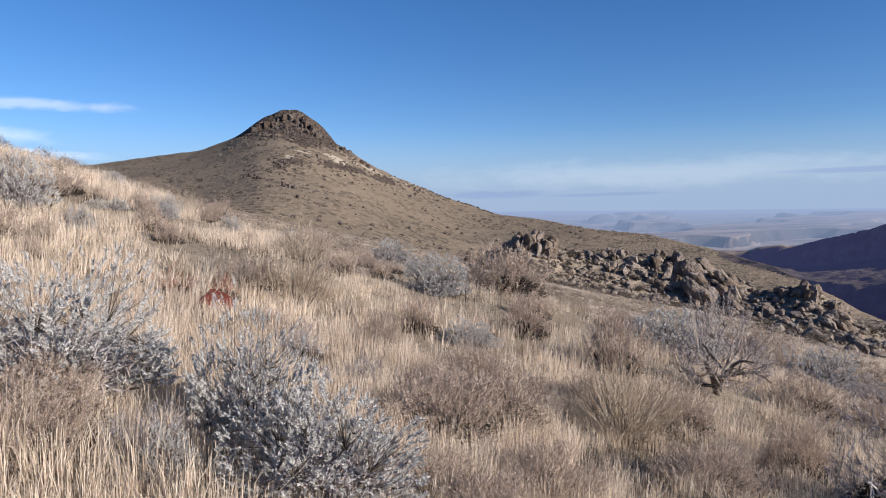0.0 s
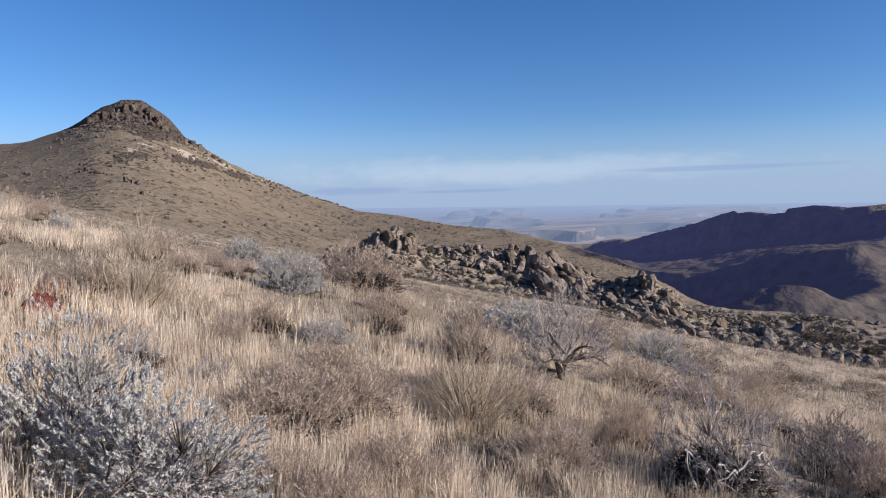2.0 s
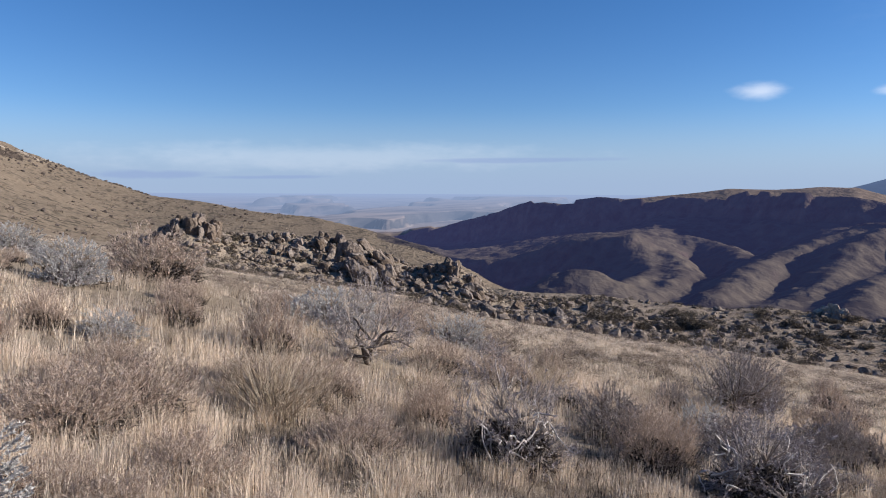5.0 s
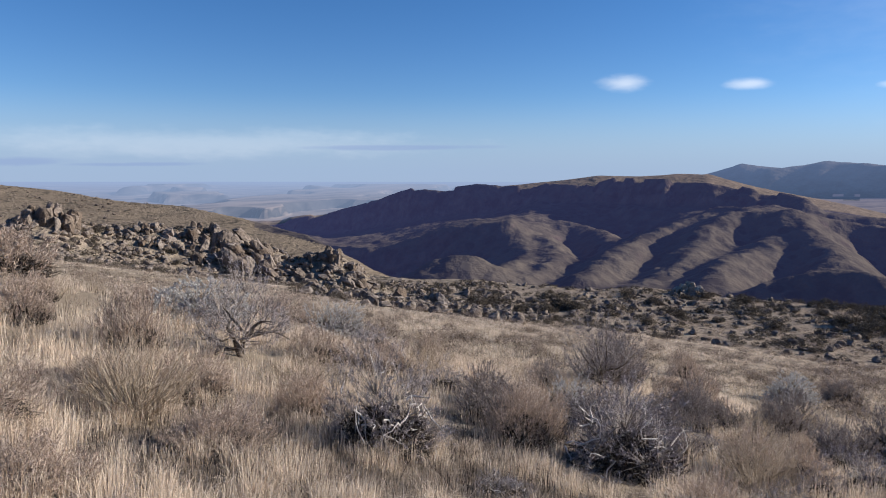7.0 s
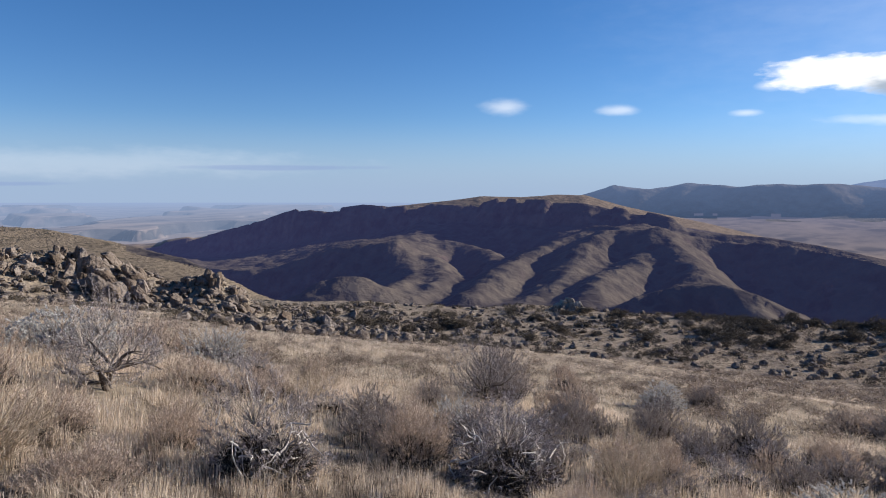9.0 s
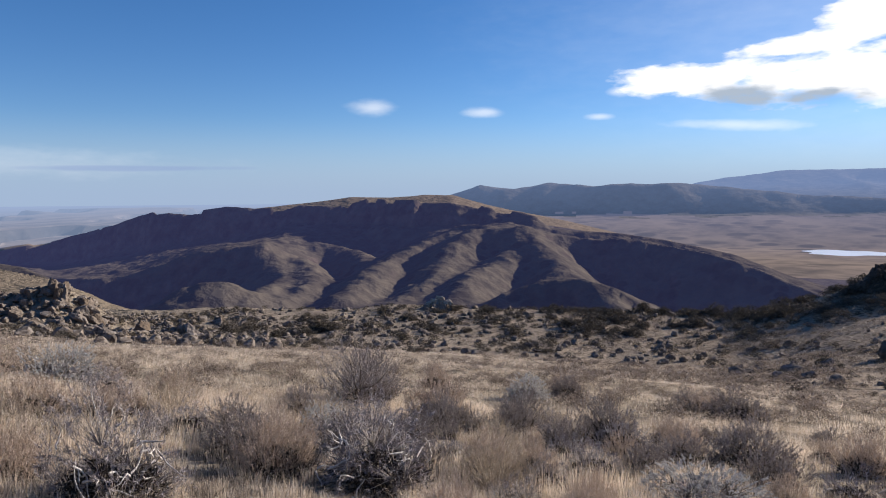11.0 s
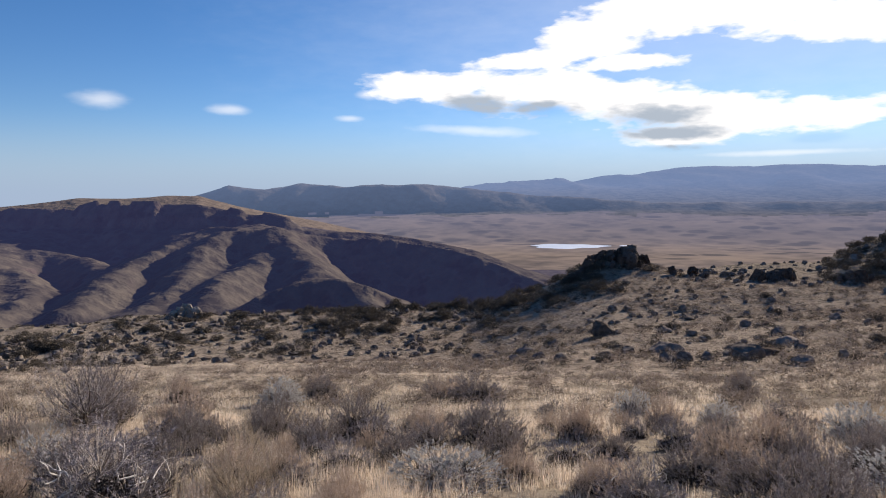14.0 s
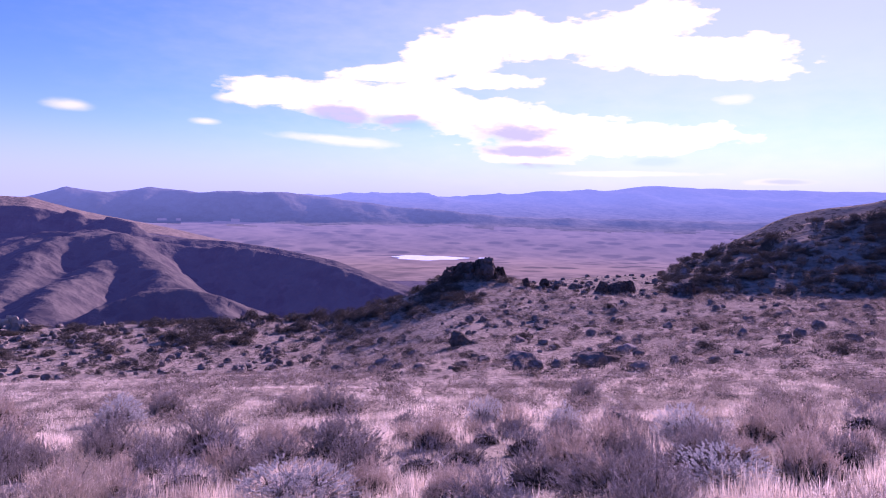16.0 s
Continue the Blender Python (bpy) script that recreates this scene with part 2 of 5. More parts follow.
PALE = surface("pale_scree", (0.40, 0.335, 0.26), (0.29, 0.24, 0.185), (0.48, 0.41, 0.33), 0.05, 0.4, bump=0.6)
LICHEN = surface("red_lichen_rock", (0.14, 0.036, 0.026), (0.10, 0.034, 0.026), (0.19, 0.062, 0.045), 4.0, 30, bump=0.6)
SLOPE = surface("brushy_turf", (0.29, 0.228, 0.172), (0.19, 0.15, 0.118), (0.42, 0.335, 0.252), 0.12, 2.4, bump=0.5, dots=(0.9, (0.07, 0.06, 0.05), 0.36))
RUBBLE = surface("broken_granite", (0.185, 0.148, 0.12), (0.112, 0.091, 0.077), (0.26, 0.213, 0.176), 0.3, 2.0, bump=0.4, vary=0.3, per="island")
BASALT = surface("basalt", (0.1, 0.078, 0.066), (0.065, 0.052, 0.047), (0.165, 0.13, 0.108), 0.15, 0.9, bump=0.9, vary=0.2)
STRAW = surface("dry_grass", (0.74, 0.6, 0.462), (0.55, 0.44, 0.338), (0.8, 0.68, 0.545), 0.5, 3.0, bump=0, vary=0.32, per="island", trans=0.36)
SILVER = surface("silver_sage_leaves", (0.54, 0.517, 0.49), (0.44, 0.42, 0.4), (0.63, 0.605, 0.575), 1.5, 20, bump=0, vary=0.25, per="island", trans=0.34)
GREYLEAF = surface("grey_brush_leaves", (0.43, 0.338, 0.272), (0.32, 0.252, 0.208), (0.56, 0.445, 0.355), 0.8, 12, bump=0, vary=0.35, per="island", trans=0.27)
TAWNY = surface("tawny_stems", (0.40, 0.32, 0.235), (0.30, 0.24, 0.185), (0.50, 0.41, 0.31), 0.8, 12, bump=0, vary=0.3, per="island", trans=0.25)
RUST = surface("rust_red_stems", (0.24, 0.07, 0.045), (0.19, 0.075, 0.05), (0.30, 0.12, 0.08), 1.2, 14, bump=0, vary=0.25, per="island", trans=0.1)
DARKLEAF = surface("dark_shrub_leaves", (0.115, 0.095, 0.074), (0.08, 0.067, 0.056), (0.17, 0.141, 0.106), 0.3, 4, bump=0, vary=0.3, per="island", trans=0.08)
DUSKLEAF = surface("dusky_brush_leaves", (0.29, 0.246, 0.222), (0.19, 0.16, 0.146), (0.42, 0.36, 0.325), 0.8, 12, bump=0, vary=0.35, per="island", trans=0.15)
BRUSHLEAF = surface("brown_brush_leaves", (0.3, 0.234, 0.184), (0.2, 0.156, 0.127), (0.41, 0.325, 0.257), 0.15, 2.0, bump=0, vary=0.35, per="island", trans=0.2)
# Dead twigs, near black so that their colour carries the shade among stems.
SHADED_DEADWOOD = surface("shaded_deadwood", (0.058, 0.046, 0.04), (0.036, 0.03, 0.027), (0.095, 0.079, 0.067), 2.0, 20, bump=0, vary=0.3, per="island")
BARK = surface("sage_bark", (0.12, 0.095, 0.075), (0.085, 0.068, 0.055), (0.19, 0.155, 0.125), 2.0, 30, bump=0.5)
BLEACHED = surface("bleached_wood", (0.56, 0.52, 0.48), (0.36, 0.32, 0.29), (0.68, 0.64, 0.60), 3.0, 30, bump=0.5)
GREYTWIG = surface("grey_twigs", (0.276, 0.236, 0.207), (0.196, 0.167, 0.149), (0.368, 0.322, 0.287), 2.0, 20, bump=0)
WEED = surface("withered_weeds", (0.29, 0.23, 0.182), (0.21, 0.168, 0.137), (0.41, 0.33, 0.263), 0.6, 6.0, bump=0, vary=0.35, per="island", trans=0.15)


def water(name):
    m = bpy.data.materials.new(name)
    m.use_nodes = True
    nt = m.node_tree
    b = nt.nodes["Principled BSDF"]
    # Near-white base stands in for the bright sky the water would reflect.
    b.inputs["Base Color"].default_value, b.inputs["Roughness"].default_value = (0.72, 0.77, 0.86, 1), 0.35
    n, bump = nt.nodes.new("ShaderNodeTexNoise"), nt.nodes.new("ShaderNodeBump")
    n.inputs["Scale"].default_value = 0.4
    bump.inputs["Strength"].default_value = 0.02
    nt.links.new(n.outputs["Fac"], bump.inputs["Height"])
    nt.links.new(bump.outputs[0], b.inputs["Normal"])
    return m


WATER = water("lake_water")
LILAC = surface("dead_twigs", (0.29, 0.255, 0.255), (0.19, 0.168, 0.168), (0.43, 0.39, 0.39), 1.2, 14, bump=0, vary=0.35, per="island")
MATS = {"SILVER": SILVER, "GREYTWIG": GREYTWIG, "GREYLEAF": GREYLEAF, "TAWNY": TAWNY, "RUST": RUST, "BARK": BARK, "BLEACHED": BLEACHED, "LILAC": LILAC, "DUSKLEAF": DUSKLEAF}

# ---- land ----
TABLE = np.random.RandomState(7).rand(256, 256)


def lattice(x, y):
    """Smooth value noise, 0 to 1, over a unit lattice."""
    i, j = np.floor(x).astype(int), np.floor(y).astype(int)
    u, v = x - i, y - j
    u, v = u * u * (3 - 2 * u), v * v * (3 - 2 * v)
    a, b, c, d = (TABLE[(i + p) & 255, (j + q) & 255] for p, q in ((0, 0), (1, 0), (0, 1), (1, 1)))
    return (a * (1 - u) + b * u) * (1 - v) + (c * (1 - u) + d * u) * v


def fbm(x, y, octaves=4):
    total, amp = 0.0, 0.5
    for k in range(octaves):
        total = total + amp * (lattice(x + 17.3 * k, y - 9.1 * k) - 0.5)
        x, y, amp = x * 2.03, y * 2.03, amp * 0.5
    return total


def ridged(x, y, octaves=3):
    total, amp = 0.0, 0.6
    for k in range(octaves):
        total = total + amp * (1 - np.abs(2 * lattice(x + 31.7 * k, y + 5.3 * k) - 1))
        x, y, amp = x * 2.1, y * 2.1, amp * 0.45
    return total


def step(v, low, high):
    s = np.clip((v - low) / (high - low), 0, 1)
    return s * s * (3 - 2 * s)


def mound(x, y, az, d, high, across, along):
    a = math.radians(az)
    p, q = x * math.cos(a) - y * math.sin(a), x * math.sin(a) + y * math.cos(a) - d
    return high * np.exp(-((p / across) ** 2 + (q / along) ** 2))


def slope(x, y):
    """The hillside underfoot: it falls to the east and runs out on a bench above the canyon."""
    u = x * math.sin(math.radians(75)) + y * math.cos(math.radians(75))
    us, zs = [-300, -90, -50, 0, 12, 24, 40, 80, 125, 150, 200, 400], [14, 14, 12, 0, -3.05, -5.9, -9.5, -18.2, -28.0, -29.5, -30.5, -36]
    z = sum(np.interp(u + k, us, zs) for k in (-5, -2.5, 0, 2.5, 5)) / 5
    d, az = np.hypot(x, y), np.degrees(np.arctan2(x, y))
    z = z + 10.5 * step(d, 50, 200) * step(az, 79, 93) * (az < 175)
    z = z + mound(x, y, 7, 172, 7.2, 9, 12) + mound(x, y, 21, 188, 10, 20, 14) + mound(x, y, 28.5, 178, 8, 9, 10) + mound(x, y, 92, 194, 4.5, 13, 9) + mound(x, y, 13.5, 180, 8, 20, 12)
    z = z + mound(x, y, -35, 27, 1.85, 10, 13) + mound(x, y, 9, 16.5, 0.8, 6.5, 5.5)
    far = step(d, 10, 60)
    return z + far * (1.6 * fbm(x / 23, y / 23, 3) + 2.2 * fbm(x / 60 + 5, y / 60, 2)) + 0.22 * fbm(x / 2.7, y / 2.7, 3) * step(d, 1, 4)


def crest(az, azs, els, d):
    return 1.6 + d * np.tan(np.radians(np.interp(az, azs, els)))


def face(d, near_d, far_d, low, high, power=1.0, back=0.25):
    """A slope that rises from low at near_d to high at far_d and falls off behind."""
    s = np.clip((d - near_d) / (far_d - near_d), 0, 1)
    return np.where(d < near_d, -999, np.where(d <= far_d, low + (high - low) * s**power, high - back * (d - far_d)))


BUTTE_AZ = [-60, -40, -26.8, -21.5, -18, -16.2, -14.4, -13.1, -11.6, -10.7, -9.6, -8.6, -6.6, -3.9, -0.1, 4.1, 7.8, 12.4, 16.8, 21, 26, 34]
BUTTE_EL = [2.0, 2.5, 3.48, 4.38, 4.92, 6.1, 7.37, 7.92, 8.04, 7.34, 6.54, 5.19, 3.95, 2.54, 1.01, -0.59, -0.95, -1.82, -2.28, -3.24, -4.6, -9]
MESA_AZ = [8, 16, 21.9, 24.6, 28.1, 31.8, 34.6, 35.8, 37.5, 40, 42.2, 44.4, 45.8, 47.1, 49.9, 51.3, 53.6, 58.3, 59.2, 61.6, 64.4, 65.3, 66.4, 68.5, 72.1, 75.6, 80.6, 84.5, 92]
MESA_EL = [-5, -4.6, -4.1, -3.6, -2.95, -1.95, -0.98, -0.82, -1.0, -0.65, -0.82, -0.76, -0.29, -0.34, -0.52, -0.1, -0.2, -0.19, -0.38, -0.96, -1.33, -1.55, -2.4, -2.66, -2.87, -3.38, -4.4, -5.88, -8.0]
FOOT_AZ = [8, 20, 24.5, 28.4, 31.8, 35.7, 40.8, 43.5, 44.5, 49.8, 53.6, 58.3, 63, 65.8, 68.5, 75, 82, 92]
FOOT_EL = [-6, -5, -4.46, -4.67, -4.21, -3.62, -3.32, -2.78, -2.35, -2.3, -2.6, -2.4, -2.14, -2.6, -3.1, -4.1, -5.6, -8.5]
EDGE_AZ = [8, 20, 24.5, 28, 31.3, 33.7, 36.5, 39.9, 43, 46.6, 49.8, 51.7, 53.6, 57.8, 60.6, 64.4, 66.7, 69.9, 74.4, 80.7, 92]
EDGE_EL = [-6, -5.2, -4.8, -5.56, -5.76, -5.45, -4.7, -3.97, -3.6, -4.74, -4.7, -5.9, -5.5, -3.3, -2.5, -2.5, -2.9, -3.2, -3.6, -4.9, -9]
EDGE_D = [1600, 1400, 1200, 1080, 1020, 1000, 990, 975, 960, 1020, 1110, 1080, 1060, 990, 960, 960, 1010, 1010, 980, 900, 800]
# spurs below the shelf: slopes of the left and right flank, then azimuth, elevation and distance along the crest
SPURS = [
    (0.54, 0.72, ((43.0, -3.55, 965), (43.85, -4.62, 930), (44.3, -5.78, 860), (44.0, -6.69, 800), (42.2, -7.99, 700))),
    (0.54, 0.72, ((36.9, -6.95, 700), (38.3, -6.6, 705), (39.5, -6.8, 700))),
    (0.54, 0.72, ((45.7, -4.53, 960), (46.6, -6.68, 800), (44.2, -8.17, 700))),
    (0.54, 0.72, ((57.8, -2.95, 1000), (55.4, -3.6, 950), (53.5, -4.8, 880), (51.2, -6.2, 790), (48.8, -8.1, 690))),
    (0.54, 0.72, ((60.2, -2.41, 960), (57.8, -4.14, 880), (56.8, -6.5, 770), (53.5, -8.34, 680))),
    (0.54, 0.72, ((63.0, -4.4, 880), (61.6, -5.34, 820), (59.7, -6.13, 760), (58.5, -8.39, 660))),
    (0.54, 0.72, ((64.4, -2.4, 950), (66.0, -4.15, 880), (67.6, -5.91, 790), (65.8, -6.95, 730))),
    (1.09, 0.60, ((63.7, -7.67, 640), (65.8, -6.58, 650), (67.6, -6.33, 655), (69.9, -6.8, 640), (71.5, -8.68, 600))),
    (0.54, 0.72, ((59.7, -2.08, 1040), (62.0, -2.28, 1010), (63.2, -2.99, 970))),
    (0.54, 0.72, ((47.2, -3.4, 1130), (50.0, -4.0, 1060), (51.5, -5.0, 940))),
]
TABLE_AZ = [36, 40, 47.1, 49.9, 53.1, 55.9, 58.3, 62, 67.6, 74]
TABLE_EL = [-4.0, -0.9, -0.16, 0.2, 0.13, 0.34, 0.33, -0.7, -1.82, -3.4]
NEAR_AZ = [48, 53, 57.3, 60.6, 63.4, 66.2, 69.9, 72.5, 75.5, 78.5, 80, 83, 86, 90, 95]
NEAR_EL = [-0.9, -0.5, 0.1, 1.15, 0.76, 1.29, 1.02, 1.13, 1.18, 0.92, 0.8, 0.45, 0.1, -0.2, -0.6]
RANGE_AZ = [66, 74, 77.0, 79.7, 84.3, 88.6, 93.2, 96.9, 101.4, 106, 110.7, 114.6, 120.5, 135]
RANGE_EL = [-1.0, 0.3, 0.95, 1.48, 2.0, 1.92, 1.95, 2.28, 2.18, 2.24, 1.98, 1.94, 1.79, 1.6]
KNOLL_AZ = [98, 103, 106.4, 108.9, 111.3, 114, 116, 118.3, 120.6, 130, 150, 175]
KNOLL_EL = [-7.5, -6.6, -5.4, -3.6, -2.63, -1.71, -0.9, -0.3, 0.3, 2.0, 4, 3]
BACK_AZ = [108, 112, 114.7, 116.5, 118.3, 120.6, 130, 150, 180]
BACK_EL = [-5, -2.3, -0.8, 0.15, 0.62, 1.0, 2.5, 4, 4]


def spurs(x, y, z):
    """Rounded ridges laid over the ground z, each falling away on both sides of its crest."""
    for left, right, crest_line in SPURS:
        pts = [(d * math.sin(math.radians(a)), d * math.cos(math.radians(a)), 1.6 + d * math.tan(math.radians(e))) for a, e, d in crest_line]
        best = np.full(x.shape, -999.0)
        for (x0, y0, z0), (x1, y1, z1) in zip(pts, pts[1:]):
            dx, dy = x1 - x0, y1 - y0
            t = np.clip(((x - x0) * dx + (y - y0) * dy) / (dx * dx + dy * dy), 0, 1)
            away = np.hypot(x - x0 - t * dx, y - y0 - t * dy)
            east = ((x - x0) * dy - (y - y0) * dx) * (-1 if y1 < y0 or x1 < x0 else 1) > 0
            fall = np.where(east, right, left) * (np.sqrt(away**2 + 14**2) - 14) * (1 + 0.5 * fbm(x / 60, y / 60, 3))
            best = np.maximum(best, z0 + t * (z1 - z0) - fall)
        gap = np.abs(best - z)
        z = np.maximum(best, z) + np.maximum(10 - gap, 0) ** 2 / 40
    return z


def height(x, y):
    d, az = np.hypot(x, y), np.degrees(np.arctan2(x, y))
    z = slope(x, y)
    # the bench breaks off into the canyon
    rim = np.interp(az, [10, 20, 30, 45, 70, 85, 95, 108, 112, 140], [900, 260, 225, 205, 200, 205, 205, 260, 600, 900]) + 24 * fbm(az / 6, az * 0 + 3.3, 3)
    z = np.where(d > rim, np.maximum(z - 0.75 * (d - rim), -160 - 0.3 * np.maximum(d - 900, 0) + 14 * fbm(x / 200, y / 200, 3)), z)
    # butte and its skirts
    bd = np.interp(az, [-40, -26, -13, 4, 22, 30], [640, 660, 600, 580, 460, 330]) + 10 * fbm(az / 5, az * 0, 2)
    rough_top = crest(az, BUTTE_AZ, BUTTE_EL, bd)
    top = sum(crest(az + k, BUTTE_AZ, BUTTE_EL, bd) for k in (-3.6, -2.4, -1.2, 0, 1.2, 2.4, 3.6)) / 7
    s = np.clip((d - 215) / (bd - 215), 0, 1)
    hill = face(d, 215, bd, np.minimum(slope(x, y), 0) - 3, top, 1.25, 0.3)
    ragged = 1.6 * fbm(az / 0.55, az * 0 + 7, 3)
    cap = rough_top - top + ragged * step(az, -17, -15) * (1 - step(az, -9, -7.5))
    crag = 1 + 0.5 * fbm(az / 0.35, d / 25, 3)
    hill = hill + cap * np.where(d <= bd, step(d, bd - 24 * crag, bd - 4), 1 - step(d, bd + 25, bd + 45))
    hill = hill + step(d, 230, 300) * (5.0 * fbm(x / 60, y / 60, 4) + 1.3 * fbm(x / 9, y / 9, 2)) * (1 - 0.7 * step(s, 0.85, 1.0))
    strata = step(az, -15, -9) * (1 - step(az, 2, 9)) * step(s, 0.62, 0.8)
    hill = hill + strata * 3.2 * (ridged(az / 3.0 + s * 9, s * 11 + az / 6, 3) - 0.5)
    z = np.maximum(z, np.where(az < 40, hill, -999))
    # the knolls of dark brush to the south-east
    kd = 262 + 20 * fbm(az / 7, az * 0 + 1, 3)
    z = np.maximum(z, np.where((az > 96), face(d, 190, kd, slope(x, y) - 1, crest(az, KNOLL_AZ, KNOLL_EL, kd), 0.9, 0.2) + step(d, 195, 230) * 3 * fbm(x / 14, y / 14, 3), -999))
    z = np.maximum(z, np.where((az > 106), face(d, 300, 430 + 0 * az, -40, crest(az, BACK_AZ, BACK_EL, 430), 0.8, 0.2) + 4 * fbm(x / 30, y / 30, 3), -999))
    # the dark mesa across the canyon: a cliff over a shelf, spurs and gullies below it
    md = np.interp(az, [10, 22, 35, 50, 62, 67, 75, 90], [2100, 1900, 1500, 1300, 1200, 1120, 1050, 900]) + 50 * fbm(az / 5 + 2, az * 0, 3)
    mtop = crest(az, MESA_AZ, MESA_EL, md) + (3.5 * fbm(az / 0.8, az * 0 + 4, 3) + 7 * step(fbm(az / 1.7, az * 0 + 8, 3), -0.03, 0.03) - 3.5) * (1 - step(az, 62, 67))
    ed = np.interp(az, EDGE_AZ, EDGE_D) + 40 * fbm(az / 3, az * 0 + 9, 3)
    edge, foot = crest(az, EDGE_AZ, EDGE_EL, ed), crest(az, FOOT_AZ, FOOT_EL, md - 60)
    ragged = 46 * fbm(az / 1.1, az * 0 + 2.2, 4)
    shelf = edge + (foot - edge) * np.clip((d - ed) / (md - 70 - ed), 0, 1)
    mesa = np.where(d < ed, edge - np.interp(az, [30, 44, 50, 64, 69], [1.0, 0.8, 0.6, 0.5, 0.62]) * (ed - d), shelf)
    near = (az > 12) & (az < 96) & (d > 262) & (d < 1700)
    if near.any():
        mesa[near] = spurs(x[near], y[near], mesa[near])
        roll = step(d[near], 300, 700) * (1 - step(d[near], 1480, 1690))
        mesa[near] += roll * (16 * fbm(x[near] / 130 + 0.4, y[near] / 130, 5) + 6 * (ridged(x[near] / 70, y[near] / 70, 3) - 0.6) + 5 * (ridged(x[near] / 31, y[near] / 31, 2) - 0.6))
    mesa = np.maximum(mesa, -165 + 10 * fbm(x / 90, y / 90, 3))
    wall = 0.5 * step(d, md - 50 + ragged, md - 26 + ragged * 0.7) + 0.3 * step(d, md - 24 + ragged * 0.4, md - 10 + ragged * 0.3) + 0.2 * step(d, md - 90, md - 6)
    mesa = mesa + (mtop - mesa) * np.where(d < md - 130, 0, wall)
    mesa = np.where(d <= md, np.minimum(mesa, mtop), mtop - np.interp(az, [56, 66], [0.05, 0.15]) * (d - md))
    z = np.maximum(z, np.where((az > 8) & (az < 95), mesa, -999))
    td = 1900 + 60 * fbm(az / 4, az * 0 + 6, 2)
    z = np.maximum(z, np.where((az > 36) & (az < 76), face(d, 1500, td, -90, crest(az, TABLE_AZ, TABLE_EL, td), 0.7, 0.12), -999))
    # the open basin with its lake, and the land beyond
    els = np.interp(d, [1000, 2000, 2500, 2900, 3400, 4000, 4500, 5000], [-8, -5.2, -4.35, -3.8, -2.6, -1.55, -0.8, -0.36])
    apron = np.interp(d, [1000, 2000, 2500, 2900, 3400, 4200, 4700, 5600], [-8, -5.2, -4.35, -3.8, -2.3, -0.55, -0.4, -0.3])
    els = els + (apron - els) * step(az, 52, 66)
    level = 1.6 + d * np.tan(np.radians(els)) + 12 * fbm(x / 260, y / 260, 4) * step(d, 2750, 3300) * (1 - step(d, 4500, 4850))
    tables = fbm(az / 5.5 + 4, d / 300, 3) * (az < 50)
    level = level + step(d, 2600, 2900) * (1 - step(d, 4300, 4700)) * 38 * step(tables, 0.04, 0.08)
    z = np.where(d > 1450, np.maximum(z, level), z)
    for azs, els, start, rd in ((NEAR_AZ, NEAR_EL, 3850, 4150), (RANGE_AZ, RANGE_EL, 4180, 5350)):
        rd = rd + 160 * fbm(az / 6 + 1, az * 0, 2)
        peaks = crest(az, azs, els, rd) + 15 * fbm(az / 1.1, az * 0 + 2, 4)
        s = np.clip((d - start) / (rd - start), 0, 1)
        span = face(d, start, rd, level - 5, peaks, 1.35, 0.1) + 62 * (ridged(az / 3.6 + 1.6 * fbm(d / 400, az / 5, 3), d / 420 + az / 9, 4) - 0.55) * np.sin(np.pi * s**2.2)
        z = np.maximum(z, np.where(az > 46, np.minimum(span, peaks + 3), -999))
    return z


def sheet(name, azs, ds, pick, mats, only=None):
    """A fan of ground round the hillside, in rings; pick gives each face its material, only keeps some of them."""
    A, D = np.meshgrid(np.radians(azs), ds)
    X, Y = D * np.sin(A), D * np.cos(A)
    Z = height(X, Y)
    rows, cols = A.shape
    me = bpy.data.meshes.new(name)
    co = np.stack([X, Y, Z], -1).reshape(-1, 3)
    k = (np.arange(rows - 1)[:, None] * cols + np.arange(cols - 1)[None]).ravel()
    quads = np.stack([k, k + 1, k + cols + 1, k + cols], -1)
    kinds = pick(np.degrees(A[:-1, :-1]), D[:-1, :-1]).ravel().astype(np.int32)
    if only:
        keep = np.isin(kinds, only)
        quads, kinds = quads[keep], kinds[keep]
        ids, quads = np.unique(quads, return_inverse=True)
        co, quads = co[ids], quads.reshape(-1, 4)
    me.vertices.add(len(co))
    me.vertices.foreach_set("co", co.ravel())
    me.loops.add(quads.size)
    me.loops.foreach_set("vertex_index", quads.ravel().astype(np.int32))
    me.polygons.add(len(quads))
    me.polygons.foreach_set("loop_start", (np.arange(len(quads)) * 4).astype(np.int32))
    me.polygons.foreach_set("use_smooth", np.ones(len(quads), bool))
    me.polygons.foreach_set("material_index", kinds)
    me.update()
    me.validate()
    for m in mats:
        me.materials.append(m)
    return new(name, me)


def rings(*spans):
    out = [spans[0][0]]
    for a, b, ratio in spans:
        n = max(1, int(round(math.log(b / a) / math.log(ratio))))
        out += [a * (b / a) ** (i / n) for i in range(1, n + 1)]
    return out


